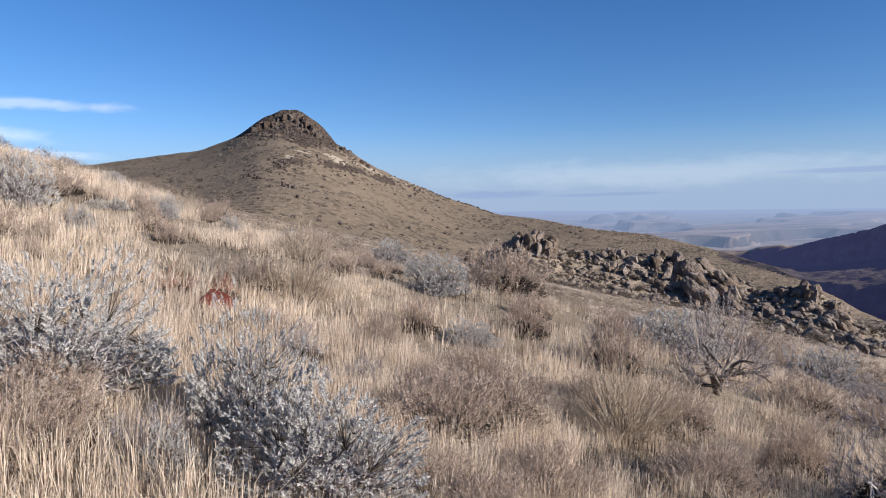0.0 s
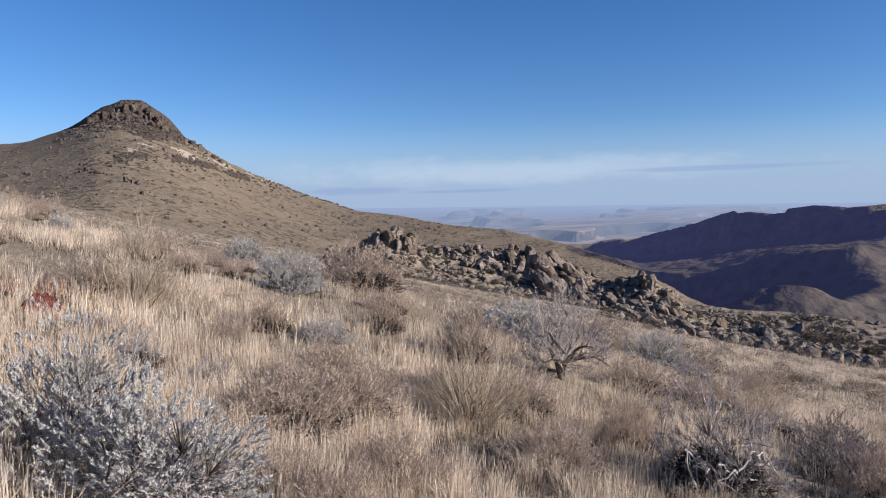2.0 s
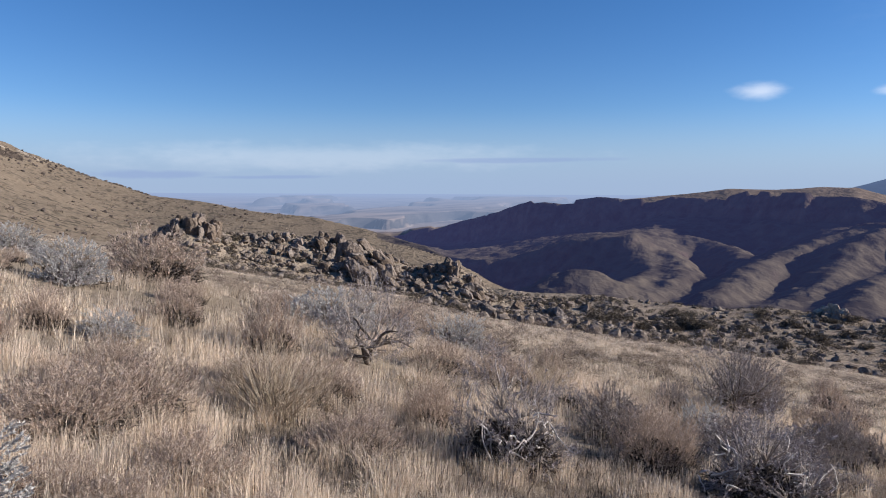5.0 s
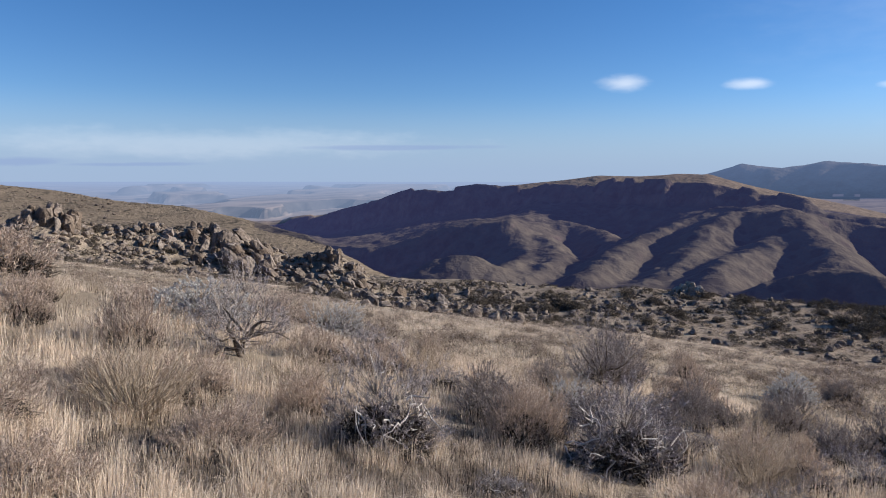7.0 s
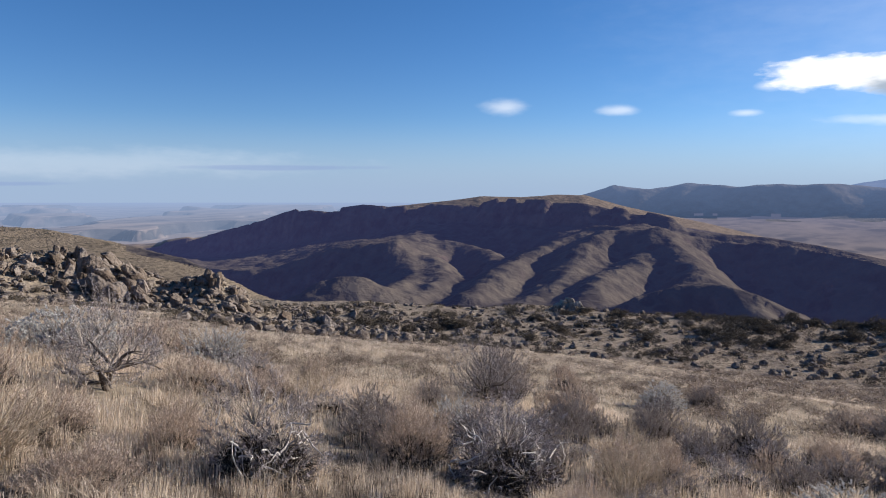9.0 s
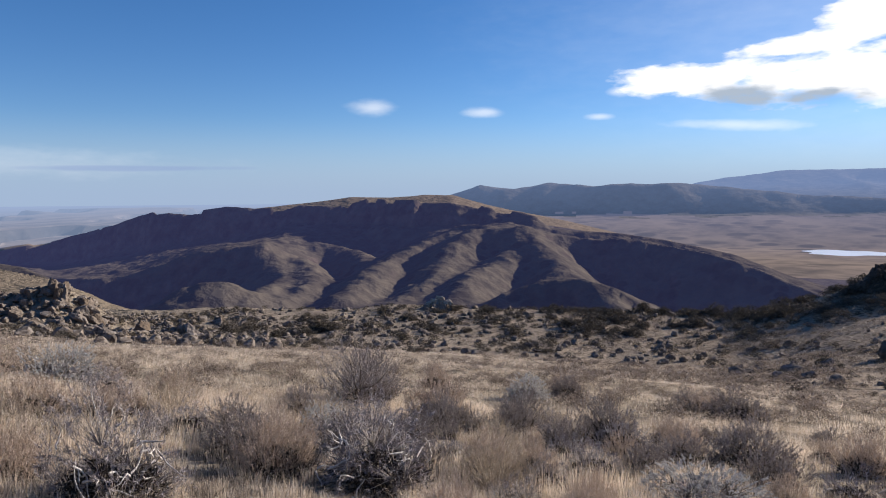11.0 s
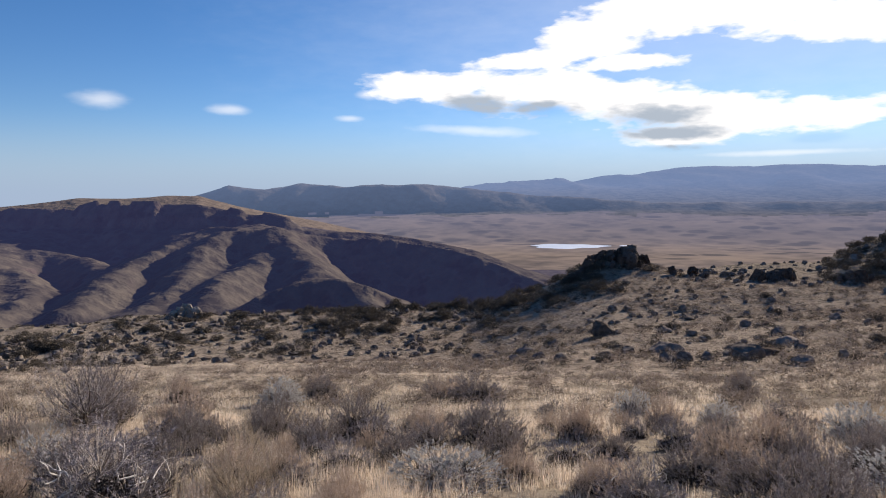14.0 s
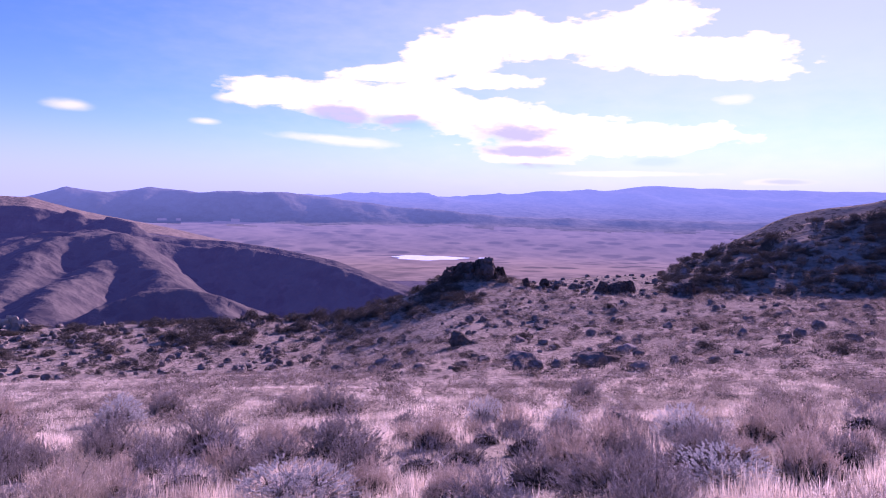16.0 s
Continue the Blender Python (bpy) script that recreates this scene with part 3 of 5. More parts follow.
def land_kind(az, d):
    k = np.zeros(d.shape)
    x, y = d * np.sin(np.radians(az)), d * np.cos(np.radians(az))
    k[(d + 30 * fbm(x / 6, y / 6, 4) > 52) & (az > 20) & (az < 130)] = 6
    k[(d > 225) & (az < 36)] = 1
    k[(d + 60 * fbm(x / 12, y / 12, 4) > 140) & (az > 1) & (d < 260) & (az + 26 * fbm(x / 9, y / 9, 3) < 36)] = 3
    k[(d > 260) & (az >= 14) & (az < 108) & (d > np.interp(az, [14, 22, 36], [900, 420, 262]))] = 2
    k[(az > 100) & (d > 195)] = 3
    rough = fbm(x / 14, y / 14, 4)
    high = np.interp(az, [-18, -15.5, -12, -9, -7], [640, 548, 500, 530, 640])
    k[(az > -17) & (az < -7) & (d < 680) & (d + 90 * rough > high)] = 4
    line = 426 + 13.8 * (az + 12.1)
    k[(az > -13.8) & (az < -4.2) & (np.abs(d + 26 * rough - line) < 11) & (rough > -0.12)] = 4
    k[(az > -13.0) & (az < 6) & (np.abs(d + 40 * rough - line - 30) < 13) & (rough > 0.0) & (d < 585)] = 5
    return k


def far_kind(az, d):
    k = np.where(d < 3000, 2, 0)
    k = np.where((az > 46) & (k == 0), 2, k)
    k = np.where((az > 46) & (d > 3000) & (d > 3760 + 420 * fbm(az / 2.5, d / 80, 4)), 1, k)
    k = np.where((az > 38) & (az < 76) & (d < 2050), 4, k)
    return np.where((az > 15) & (az <= 38) & (d < np.interp(az, [15, 24, 30], [1950, 2000, 2050])), 3, k)


VIEW = np.arange(-42, 134.01, 0.34)
REST = np.linspace(134, 318, 62)
LAND = rings((0.001, 0.6, 6.0), (0.6, 150, 1.03), (150, 540, 1.011), (540, 620, 1.004), (620, 1700, 1.011))
FAR_RINGS = rings((1700, 4200, 1.011), (4200, 5900, 1.009))
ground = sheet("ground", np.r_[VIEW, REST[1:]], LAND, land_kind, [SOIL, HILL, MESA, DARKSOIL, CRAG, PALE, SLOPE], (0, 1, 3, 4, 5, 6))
tagged(ground, "dry grassy hillside, butte, canyon and open steppe", "ground", kind="structure")
def across_kind(az, d):
    return np.where((land_kind(az, d) == 2) | (land_kind(az, d * 1.05) == 2) | (land_kind(az + 0.6, d) == 2), 2, 0)


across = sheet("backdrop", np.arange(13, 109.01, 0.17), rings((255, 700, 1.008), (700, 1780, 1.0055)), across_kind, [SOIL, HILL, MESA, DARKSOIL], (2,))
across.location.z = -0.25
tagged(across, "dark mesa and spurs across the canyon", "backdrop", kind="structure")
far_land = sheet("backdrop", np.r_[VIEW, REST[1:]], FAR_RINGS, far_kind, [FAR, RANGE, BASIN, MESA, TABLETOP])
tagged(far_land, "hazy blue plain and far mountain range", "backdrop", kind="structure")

# ---- building helpers ----
rng = np.random.RandomState(11)


def soup(name, tris, material, parent=None, label=""):
    """One mesh of loose triangles, given as an array of n x 3 corners."""
    tris = np.asarray(tris, float).reshape(-1, 3, 3)
    me = bpy.data.meshes.new(name)
    n = len(tris)
    me.vertices.add(3 * n)
    me.vertices.foreach_set("co", tris.ravel())
    me.loops.add(3 * n)
    me.loops.foreach_set("vertex_index", np.arange(3 * n, dtype=np.int32))
    me.polygons.add(n)
    me.polygons.foreach_set("loop_start", (np.arange(n) * 3).astype(np.int32))
    me.update()
    me.materials.append(material)
    ob = new(name, me)
    if parent:
        ob.parent = parent
    if label:
        ob["label"] = label
    return ob


def part(name, verts, faces, material, parent=None, label="", smooth=True):
    me = bpy.data.meshes.new(name)
    me.from_pydata([tuple(v) for v in verts], [], faces)
    me.polygons.foreach_set("use_smooth", [smooth] * len(me.polygons))
    me.materials.append(material)
    ob = new(name, me)
    if parent:
        ob.parent = parent
    if label:
        ob["label"] = label
    return ob


def blades(base, tip, width, r):
    """Slim triangles from base points to tip points."""
    d = tip - base
    side = np.cross(d, r.normal(size=d.shape))
    side /= np.linalg.norm(side, axis=-1, keepdims=True) + 1e-9
    w = np.broadcast_to(np.asarray(width, float), (len(base),))[:, None] * 0.5
    return np.stack([base - side * w, base + side * w, tip], 1)


class Limbs:
    """Tapered tubes gathered into one mesh."""

    def __init__(self):
        self.v, self.f = [], []

    def add(self, pts, r0, r1, sides=4):
        n0, k = len(self.v), len(pts)
        for i, p in enumerate(pts):
            q = pts[min(i + 1, k - 1)] - pts[max(i - 1, 0)]
            a = np.cross(q, (0.31, 0.73, 0.61))
            a /= np.linalg.norm(a) + 1e-9
            b = np.cross(q, a)
            b /= np.linalg.norm(b) + 1e-9
            rad = r0 + (r1 - r0) * i / (k - 1)
            for j in range(sides):
                c = 2 * math.pi * j / sides
                self.v.append(p + rad * (math.cos(c) * a + math.sin(c) * b))
        for i in range(k - 1):
            for j in range(sides):
                a, b = n0 + i * sides + j, n0 + i * sides + (j + 1) % sides
                self.f.append((a, b, b + sides, a + sides))


def limb(r, start, way, length, steps, wander, lift):
    pts, p, w = [start], start, way / np.linalg.norm(way)
    for _ in range(steps):
        w = w + r.normal(size=3) * wander + np.array((0, 0, lift))
        w /= np.linalg.norm(w)
        p = p + w * length / steps
        pts.append(p)
    return pts


STYLES = {
    # tips, leaves a tip, leaf length and width, spray length, upward pull, vase (0: dome, 1: stems from the root), wander, twig, leaf, wood
    "silver": (1150, 36, 0.024, 0.0125, 0.075, 0.45, 0.0, 0.20, "BARK", "SILVER", "BARK"),
    "bare": (500, 18, 0.055, 0.0065, 0.09, 0.25, 0.1, 0.34, "GREYTWIG", "LILAC", "BLEACHED"),
    "brush": (620, 28, 0.046, 0.0085, 0.16, 1.35, 0.15, 0.22, "GREYLEAF", "GREYLEAF", "BARK"),
    "dusky": (620, 30, 0.046, 0.0085, 0.12, 0.9, 0.1, 0.24, "BARK", "DUSKLEAF", "BARK"),
    "broom": (300, 13, 0.14, 0.0052, 0.18, 1.3, 0.75, 0.15, "TAWNY", "TAWNY", "BARK"),
    "snag": (330, 15, 0.055, 0.0062, 0.13, 0.8, 0.0, 0.3, "GREYTWIG", "LILAC", "BARK"),
    "rust": (160, 14, 0.06, 0.010, 0.10, 0.6, 0.3, 0.2, "RUST", "RUST", "BARK"),
}


def bush(seed, style, rich=1.0):
    """A shrub of the steppe, 1.5 m across and 1 m high: limbs, then twigs out to a lumpy crown, then sprays of small leaves
    or twiglets at their ends. silver: leafy sage; bare: dead; brush: grey, half leafless; dusky: dark brush; broom: tawny stems; rust: a red mat."""
    r = np.random.RandomState(seed)
    count, leaves, size, width, spray, pull, vase, wander, twig, leaf, wood = STYLES[style]
    style = "brush" if style == "dusky" else style
    count, leaves, thick = int(count * rich), max(3, int(leaves * rich**0.35)), rich**-0.78
    thing = new("sagebrush")
    nodes, fine = [], Limbs()
    limbs = 9 if rich >= 1 else 6
    for i in range(limbs):
        a = 2 * math.pi * (i + r.rand()) / limbs
        lean = r.uniform(0.2, 1.7) * (1 - 0.5 * vase)
        way = np.array((math.cos(a) * lean, math.sin(a) * lean, 1.0 if i % 3 else 0.45))
        start = np.array((math.cos(a), math.sin(a), 0)) * 0.06 + (0, 0, -0.10)
        if style == "snag":
            start = np.array((0.02 * math.cos(a), 0.02 * math.sin(a), 0.05 + 0.035 * i))
        pts = limb(r, start, way, r.uniform(0.5, 0.72), 5, wander, 0.03)
        tube = Limbs()
        tube.add(pts, (0.015 if style == "bare" else 0.024) * r.uniform(0.7, 1.25), 0.007, 5 if rich >= 1 else 3)
        part("branch", tube.v, tube.f, MATS[wood], thing)
        nodes += pts[1:]
        for j in range(4):
            w2 = way / np.linalg.norm(way) + r.normal(size=3) * 0.7
            w2[2] = abs(w2[2]) * 0.8
            side = limb(r, pts[1 + j], w2, r.uniform(0.2, 0.4), 3, wander, 0.05)
            if rich >= 1 and style not in ("silver", "brush"):
                fine.add(side, 0.010, 0.005, 4)
            nodes += side[1:]
    if style == "snag":
        tube = Limbs()
        tube.add(limb(r, np.array((0.0, 0.0, -0.1)), np.array((0.1, 0.05, 1.0)), 0.55, 6, 0.16, 0.05), 0.05, 0.026, 6)
        part("trunk", tube.v, tube.f, BARK, thing)
    for i in range((34 if rich >= 1 else 12) if style == "bare" else 0):
        a, h = 2 * math.pi * r.rand(), r.uniform(0.03, 0.6)
        out = r.uniform(0.7, 1.05) * 0.68 * math.sqrt(max(0.05, 1 - (h / 0.86) ** 2))
        b = a + r.uniform(0.6, 2.5) * r.choice((-1, 1))
        pts = limb(r, np.array((math.cos(a) * out, math.sin(a) * out, h)), np.array((math.cos(b), math.sin(b), r.uniform(-0.2, 0.7))), r.uniform(0.2, 0.5), 5, 0.42, 0.0)
        tube = Limbs()
        tube.add(pts, 0.0115, 0.004, 4)
        part("branch", tube.v, tube.f, BLEACHED, thing)
    nodes = np.array(nodes)
    v = r.normal(size=(count, 3))
    v[:, 2] = np.abs(v[:, 2]) * 0.9 + (0.16 if style == "brush" else -0.08)
    v /= np.linalg.norm(v, axis=1, keepdims=True)
    ph = r.uniform(0, 6.28, 4)
    az = np.arctan2(v[:, 1], v[:, 0])
    lump = 1 + 0.16 * np.sin(2 * az + ph[0]) + 0.13 * np.sin(5 * az + ph[1] + 4 * v[:, 2]) + 0.10 * np.sin(9 * v[:, 2] + ph[2] + 2 * az)
    reach = np.where(r.rand(count) < 0.72, r.uniform(0.80, 1.0, count), r.uniform(0.45, 0.8, count)) * lump
    if style == "snag":
        v[:, 2] = np.abs(v[:, 2]) + 0.25
    tips = np.stack([v[:, 0] * 0.68, v[:, 1] * 0.68, np.maximum(v[:, 2] * 0.86, 0.0) + 0.04], -1) * reach[:, None]
    ways = v * (1.0, 1.0, 0.6) + r.normal(size=v.shape) * 0.3 + (0, 0, pull)
    ways /= np.linalg.norm(ways, axis=1, keepdims=True)
    thin = []
    for p, w in zip(tips, ways):
        near = nodes[np.argmin(((nodes - p) ** 2).sum(1) + 3 * np.maximum(nodes[:, 2] - p[2], 0))]
        root = near * (1 - vase) + np.array((p[0] * 0.25, p[1] * 0.25, 0.0)) * vase
        end = p + w * spray * 0.5
        if rich < 1 or style in ("silver", "brush"):
            thin.append((root, end))
        else:
            fine.add([root, end], 0.0045, 0.0016, 3)
    if thin:
        ends = np.array(thin)
        soup("brushwood", blades(ends[:, 0], ends[:, 1], 0.0065, r), MATS[twig], thing)
    else:
        part("brushwood", fine.v, fine.f, MATS[twig], thing)
    # Dead twigs inside the crown; outside silver sage their near-black stands for shade.
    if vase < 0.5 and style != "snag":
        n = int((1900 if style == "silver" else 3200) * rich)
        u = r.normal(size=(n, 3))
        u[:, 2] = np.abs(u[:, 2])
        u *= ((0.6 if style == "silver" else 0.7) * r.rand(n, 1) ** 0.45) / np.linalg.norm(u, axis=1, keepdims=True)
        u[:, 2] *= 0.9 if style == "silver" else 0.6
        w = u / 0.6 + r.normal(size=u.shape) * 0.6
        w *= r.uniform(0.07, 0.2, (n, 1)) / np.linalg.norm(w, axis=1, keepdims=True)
        soup("deadwood", blades(u - w * 0.5, u + w * 0.5, (0.012 if style == "silver" else 0.015) * min(thick, 1.5), r), LILAC if style == "silver" else SHADED_DEADWOOD, thing, "dead inner twigs standing in for shade inside the crown")["kind"] = "stuff"
    n = leaves
    base = np.repeat(tips, n, 0) + np.repeat(ways, n, 0) * spray * r.uniform(-0.15 if style == "silver" else -0.6, 1.0, (count * n, 1))
    w = np.repeat(ways, n, 0) + r.normal(size=base.shape) * (0.6 if style == "silver" else 0.5 if style in ("broom", "brush") else 0.85)
    w /= np.linalg.norm(w, axis=1, keepdims=True)
    tri = blades(base, base + w * size * r.uniform(0.6, 1.5, (len(base), 1)) * thick**0.5, width * (min(thick, 1.7) if style == "silver" else thick), r)
    soup("foliage", tri, MATS[leaf], thing)
    return thing


def tuft_mesh(r, n, high, wide, blade, bent=False):
    """A tussock of dry grass as loose triangles."""
    a, rad = r.uniform(0, 2 * math.pi, n), np.sqrt(r.rand(n)) * wide
    base = np.stack([np.cos(a) * rad, np.sin(a) * rad, np.full(n, -0.03)], -1)
    lean = r.uniform(0.03, 0.34, n) * rad / wide + r.rand(n) ** 4 * 0.6
    b = a + r.normal(size=n) * 0.6
    h = high * r.uniform(0.4, 1.1, n)
    tip = base + np.stack([np.cos(b) * lean * h, np.sin(b) * lean * h, h], -1)
    if not bent:
        return blades(base, tip, blade, r)
    # a bent blade: a slim stem that straightens, then a tip that droops outwards
    knee = base + np.stack([np.cos(b) * lean * h * 0.4, np.sin(b) * lean * h * 0.4, h * r.uniform(0.55, 0.75, n)], -1)
    droop = r.uniform(0.0, 0.16, n) * (r.rand(n) < 0.6)
    tip = tip + np.stack([np.cos(b) * droop, np.sin(b) * droop, -0.8 * droop], -1)
    low = blades(base, knee, blade, r)
    side = (low[:, 1] - low[:, 0]) * 0.32
    low2 = np.stack([low[:, 1], knee + side, knee - side], 1)
    low = np.stack([low[:, 0], low[:, 1], knee - side], 1)
    return np.concatenate([low, low2, np.stack([knee - side, knee + side, tip], 1)])


def scatter(templates, xs, ys, scales, r, tall=None):
    """Copies of loose-triangle templates, set down on the ground and turned at random."""
    zs = height(xs, ys)
    turn = r.uniform(0, 2 * math.pi, len(xs))
    which = r.randint(0, len(templates), len(xs))
    out = []
    for k, t in enumerate(templates):
        m = which == k
        c, s = np.cos(turn[m])[:, None, None], np.sin(turn[m])[:, None, None]
        f = scales[m][:, None, None]
        g = f if tall is None else tall[m][:, None, None]
        x, y, z = t[None, :, :, 0] * f, t[None, :, :, 1] * f, t[None, :, :, 2] * g
        out.append(np.stack([x * c - y * s + xs[m][:, None, None], x * s + y * c + ys[m][:, None, None], z + zs[m][:, None, None]], -1).reshape(-1, 3, 3))
    return np.concatenate(out)


def fan(r, n, near_d, far_d, low=-40.0, high=127.0):
    """Random places of the hillside between two distances."""
    a = np.radians(r.uniform(low, high, n))
    d = np.sqrt(r.uniform(near_d**2, far_d**2, n))
    return d * np.sin(a), d * np.cos(a)


# ---- dry grass and litter ----
def meadow(r, n, near_d, far_d, count, high, wide, blade, low=-0.22, up=0.14, shift=0.0, az0=-40.0, az1=127.0):
    """Tussocks in patches; shift moves the pattern, so that another plant fills the gaps."""
    x, y = fan(r, n, near_d, far_d, az0, az1)
    cover = fbm(x / 2.2 + 3 + shift, y / 2.2, 3) + 0.6 * fbm(x / 11, y / 11 + 8 + shift, 2)
    az = np.degrees(np.arctan2(x, y))
    cover = cover + (0.05 * step(az, -34, -20) + 0.06 * step(az, 10, 26)) * (1 - step(az, 75, 95))
    keep = cover > r.uniform(low, up, n)
    x, y, cover = x[keep], y[keep], cover[keep]
    tufts = [tuft_mesh(r, count, high, wide, blade, far_d < 10) for _ in range(12)]
    return scatter(tufts, x, y, r.uniform(0.7, 1.4, len(x)), r, r.uniform(0.55, 1.25, len(x)) * (1 + 1.0 * np.clip(cover, -0.3, 0.5)))


grass = soup("grass", np.concatenate([
    meadow(rng, 4000, 2.0, 9.0, 84, 0.28, 0.12, 0.0040, -0.06, 0.14),
    meadow(rng, 260, 0.9, 2.0, 60, 0.18, 0.15, 0.0046, -0.2, 0.12),
    meadow(rng, 2600, 0.9, 8.0, 30, 0.28, 0.17, 0.007, -0.13, 0.12, 0.0, 127.0, 320.0),
    meadow(rng, 2000, 8.0, 24.0, 12, 0.31, 0.22, 0.014, -0.13, 0.12, 0.0, 127.0, 320.0),
    meadow(rng, 14500, 9.0, 24.0, 32, 0.30, 0.16, 0.0078, -0.11, 0.12),
    meadow(rng, 19000, 24.0, 60.0, 16, 0.24, 0.24, 0.017, -0.2, 0.12),
    meadow(rng, 42000, 60.0, 195.0, 6, 0.24, 0.34, 0.06, -0.2, 0.16),
]), STRAW)
tagged(grass, "pale straw-coloured dry bunch grass covering the hillside", "grass", kind="stuff")
forbs = soup("dry_weeds", np.concatenate([
    meadow(rng, 6000, 2.0, 9.0, 30, 0.16, 0.16, 0.0042, -0.25, 0.15, 40.0),
    meadow(rng, 4000, 9.0, 24.0, 14, 0.16, 0.18, 0.009, -0.25, 0.15, 40.0),
    meadow(rng, 5500, 24.0, 70.0, 6, 0.18, 0.28, 0.026, -0.2, 0.2, 40.0),
]), WEED)
tagged(forbs, "grey-brown withered weeds and low twigs between grass", "weeds", kind="stuff")

# Litter between tufts; its near-black colour also paints the shade of the gaps.
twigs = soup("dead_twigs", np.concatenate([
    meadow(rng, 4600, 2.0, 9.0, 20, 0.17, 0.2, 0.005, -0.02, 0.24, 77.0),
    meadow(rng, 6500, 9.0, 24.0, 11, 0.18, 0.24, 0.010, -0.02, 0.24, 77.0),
]), SHADED_DEADWOOD)
tagged(twigs, "dead twigs and litter, darkened as the shaded gaps between tufts", "twigs", kind="stuff")

# ---- sagebrush and brush ----
KINDS = {
    "silver": [bush(21, "silver"), bush(22, "silver"), bush(23, "silver")],
    "bare": [bush(31, "bare"), bush(32, "bare")],
    "brush": [bush(41, "brush"), bush(42, "brush"), bush(43, "brush")],
    "dusky": [bush(45, "dusky"), bush(46, "dusky")],
    "broom": [bush(51, "broom"), bush(52, "broom")],
    "snag": [bush(65, "snag"), bush(66, "snag")],
    "rust": [bush(61, "rust")],
}
PLAIN = {kind: [bush(80 + i + 7 * k, kind, 0.6) for i in range(3)] for k, kind in enumerate(("silver", "bare", "brush", "broom", "dusky"))}
LABELS = {
    "silver": "silver-grey leafy sagebrush growing in dry grass",
    "bare": "dead sagebrush with bleached twisted branches in dry grass",
    "brush": "grey-brown half leafless brush standing in dry grass",
    "dusky": "dark grey-brown twiggy sagebrush in dry grass",
    "broom": "tawny shrub of thin upright stems in dry grass",
    "snag": "small bare shrub on a dark crooked trunk in dry grass",
    "rust": "low rust-red withered plant among pale grass",
}
used, spots = set(), []


def plant(kind, x, y, wide, high, turn=0.0, k=0):
    pool = PLAIN[kind] if math.hypot(x, y) > 9.5 and kind in PLAIN else KINDS[kind]
    src = pool[k % len(pool)]
    z = float(height(np.array([x]), np.array([y]))[0])
    m = pose(x, y, z - 0.02, 0, 0, turn)
    if src in used:
        ob = copy_thing(src, m)
    else:
        ob = src
        used.add(src)
        ob.matrix_basis = m
    ob.scale = (wide / 1.5, wide / 1.5, high)
    spots.append((x, y, wide))
    return tagged(ob, LABELS[kind], "shrub", "sagebrush on the hillside")


plant("silver", -2.58, 4.59, 1.47, 0.93, 0, 0)
plant("silver", -1.27, 4.36, 0.95, 0.90, 77, 1)
plant("silver", -0.68, 3.72, 1.15, 0.76, 154, 2)
plant("silver", -1.53, 3.67, 0.45, 0.31, 231, 3)
plant("broom", -2.25, 10.27, 1.39, 1.18, 308, 4)
plant("silver", -7.47, 12.17, 1.12, 1.00, 25, 5)
plant("silver", -7.01, 17.32, 0.85, 0.49, 102, 6)
plant("brush", -7.11, 21.20, 1.20, 0.63, 179, 7)
plant("silver", -9.60, 20.11, 0.83, 0.44, 256, 8)
plant("rust", -2.95, 9.1, 0.55, 0.42, 333, 9)
plant("rust", -3.45, 8.79, 0.62, 0.40, 50, 10)
plant("brush", -2.88, 10.40, 1.16, 0.49, 127, 11)
plant("silver", 0.37, 9.93, 0.96, 0.42, 204, 12)
plant("brush", 1.49, 17.05, 2.5, 1.25, 281, 13)
plant("silver", 4.63, 13.78, 2.08, 0.98, 358, 14)
plant("snag", 4.41, 10.81, 1.75, 1.42, 75, 0)
plant("brush", 0.40, 6.51, 1.29, 0.62, 152, 16)
plant("bare", -0.83, 6.84, 0.50, 0.32, 229, 17)
plant("broom", 1.87, 7.15, 1.34, 0.90, 306, 18)
plant("brush", -0.38, 10.11, 0.72, 0.59, 23, 19)
plant("brush", -2.10, 8.04, 0.52, 0.31, 177, 21)
plant("silver", 10.39, 18.76, 2.00, 1.27, 254, 22)
plant("broom", -2.03, 10.90, 0.83, 0.64, 331, 23)
plant("bare", 4.01, 5.86, 1.22, 1.18, 48, 24)
plant("dusky", 8.02, 8.76, 1.33, 0.72, 125, 25)
plant("dusky", 18.02, 14.04, 2.15, 1.76, 202, 26)
plant("dusky", 8.43, 6.53, 1.77, 0.84, 279, 27)
plant("broom", 9.50, 12.56, 1.28, 0.83, 356, 28)
plant("brush", 8.00, 12.06, 1.23, 0.62, 73, 29)
plant("bare", 6.85, 4.92, 1.62, 1.14, 150, 30)
plant("dusky", 16.81, 12.96, 1.45, 1.63, 304, 32)
plant("brush", 25.48, 16.22, 1.59, 1.08, 21, 33)
plant("dusky", 14.22, 8.57, 1.36, 0.88, 98, 34)
plant("silver", 24.83, 11.43, 2.10, 1.17, 175, 35)
plant("dusky", 28.82, 11.33, 1.58, 1.05, 252, 36)
plant("dusky", 13.04, 4.95, 1.20, 0.84, 329, 37)
plant("dusky", 15.16, 6.97, 1.36, 1.08, 46, 38)
plant("broom", 8.03, 3.88, 1.17, 0.70, 123, 39)
plant("bare", 4.24, 4.23, 0.59, 0.24, 200, 40)
plant("broom", 8.60, 11.51, 1.16, 0.61, 277, 41)
plant("brush", 7.09, 11.31, 1.31, 0.57, 354, 42)
plant("brush", 30.20, 12.01, 1.33, 0.94, 148, 44)
plant("dusky", 14.07, 6.69, 1.00, 0.87, 302, 46)
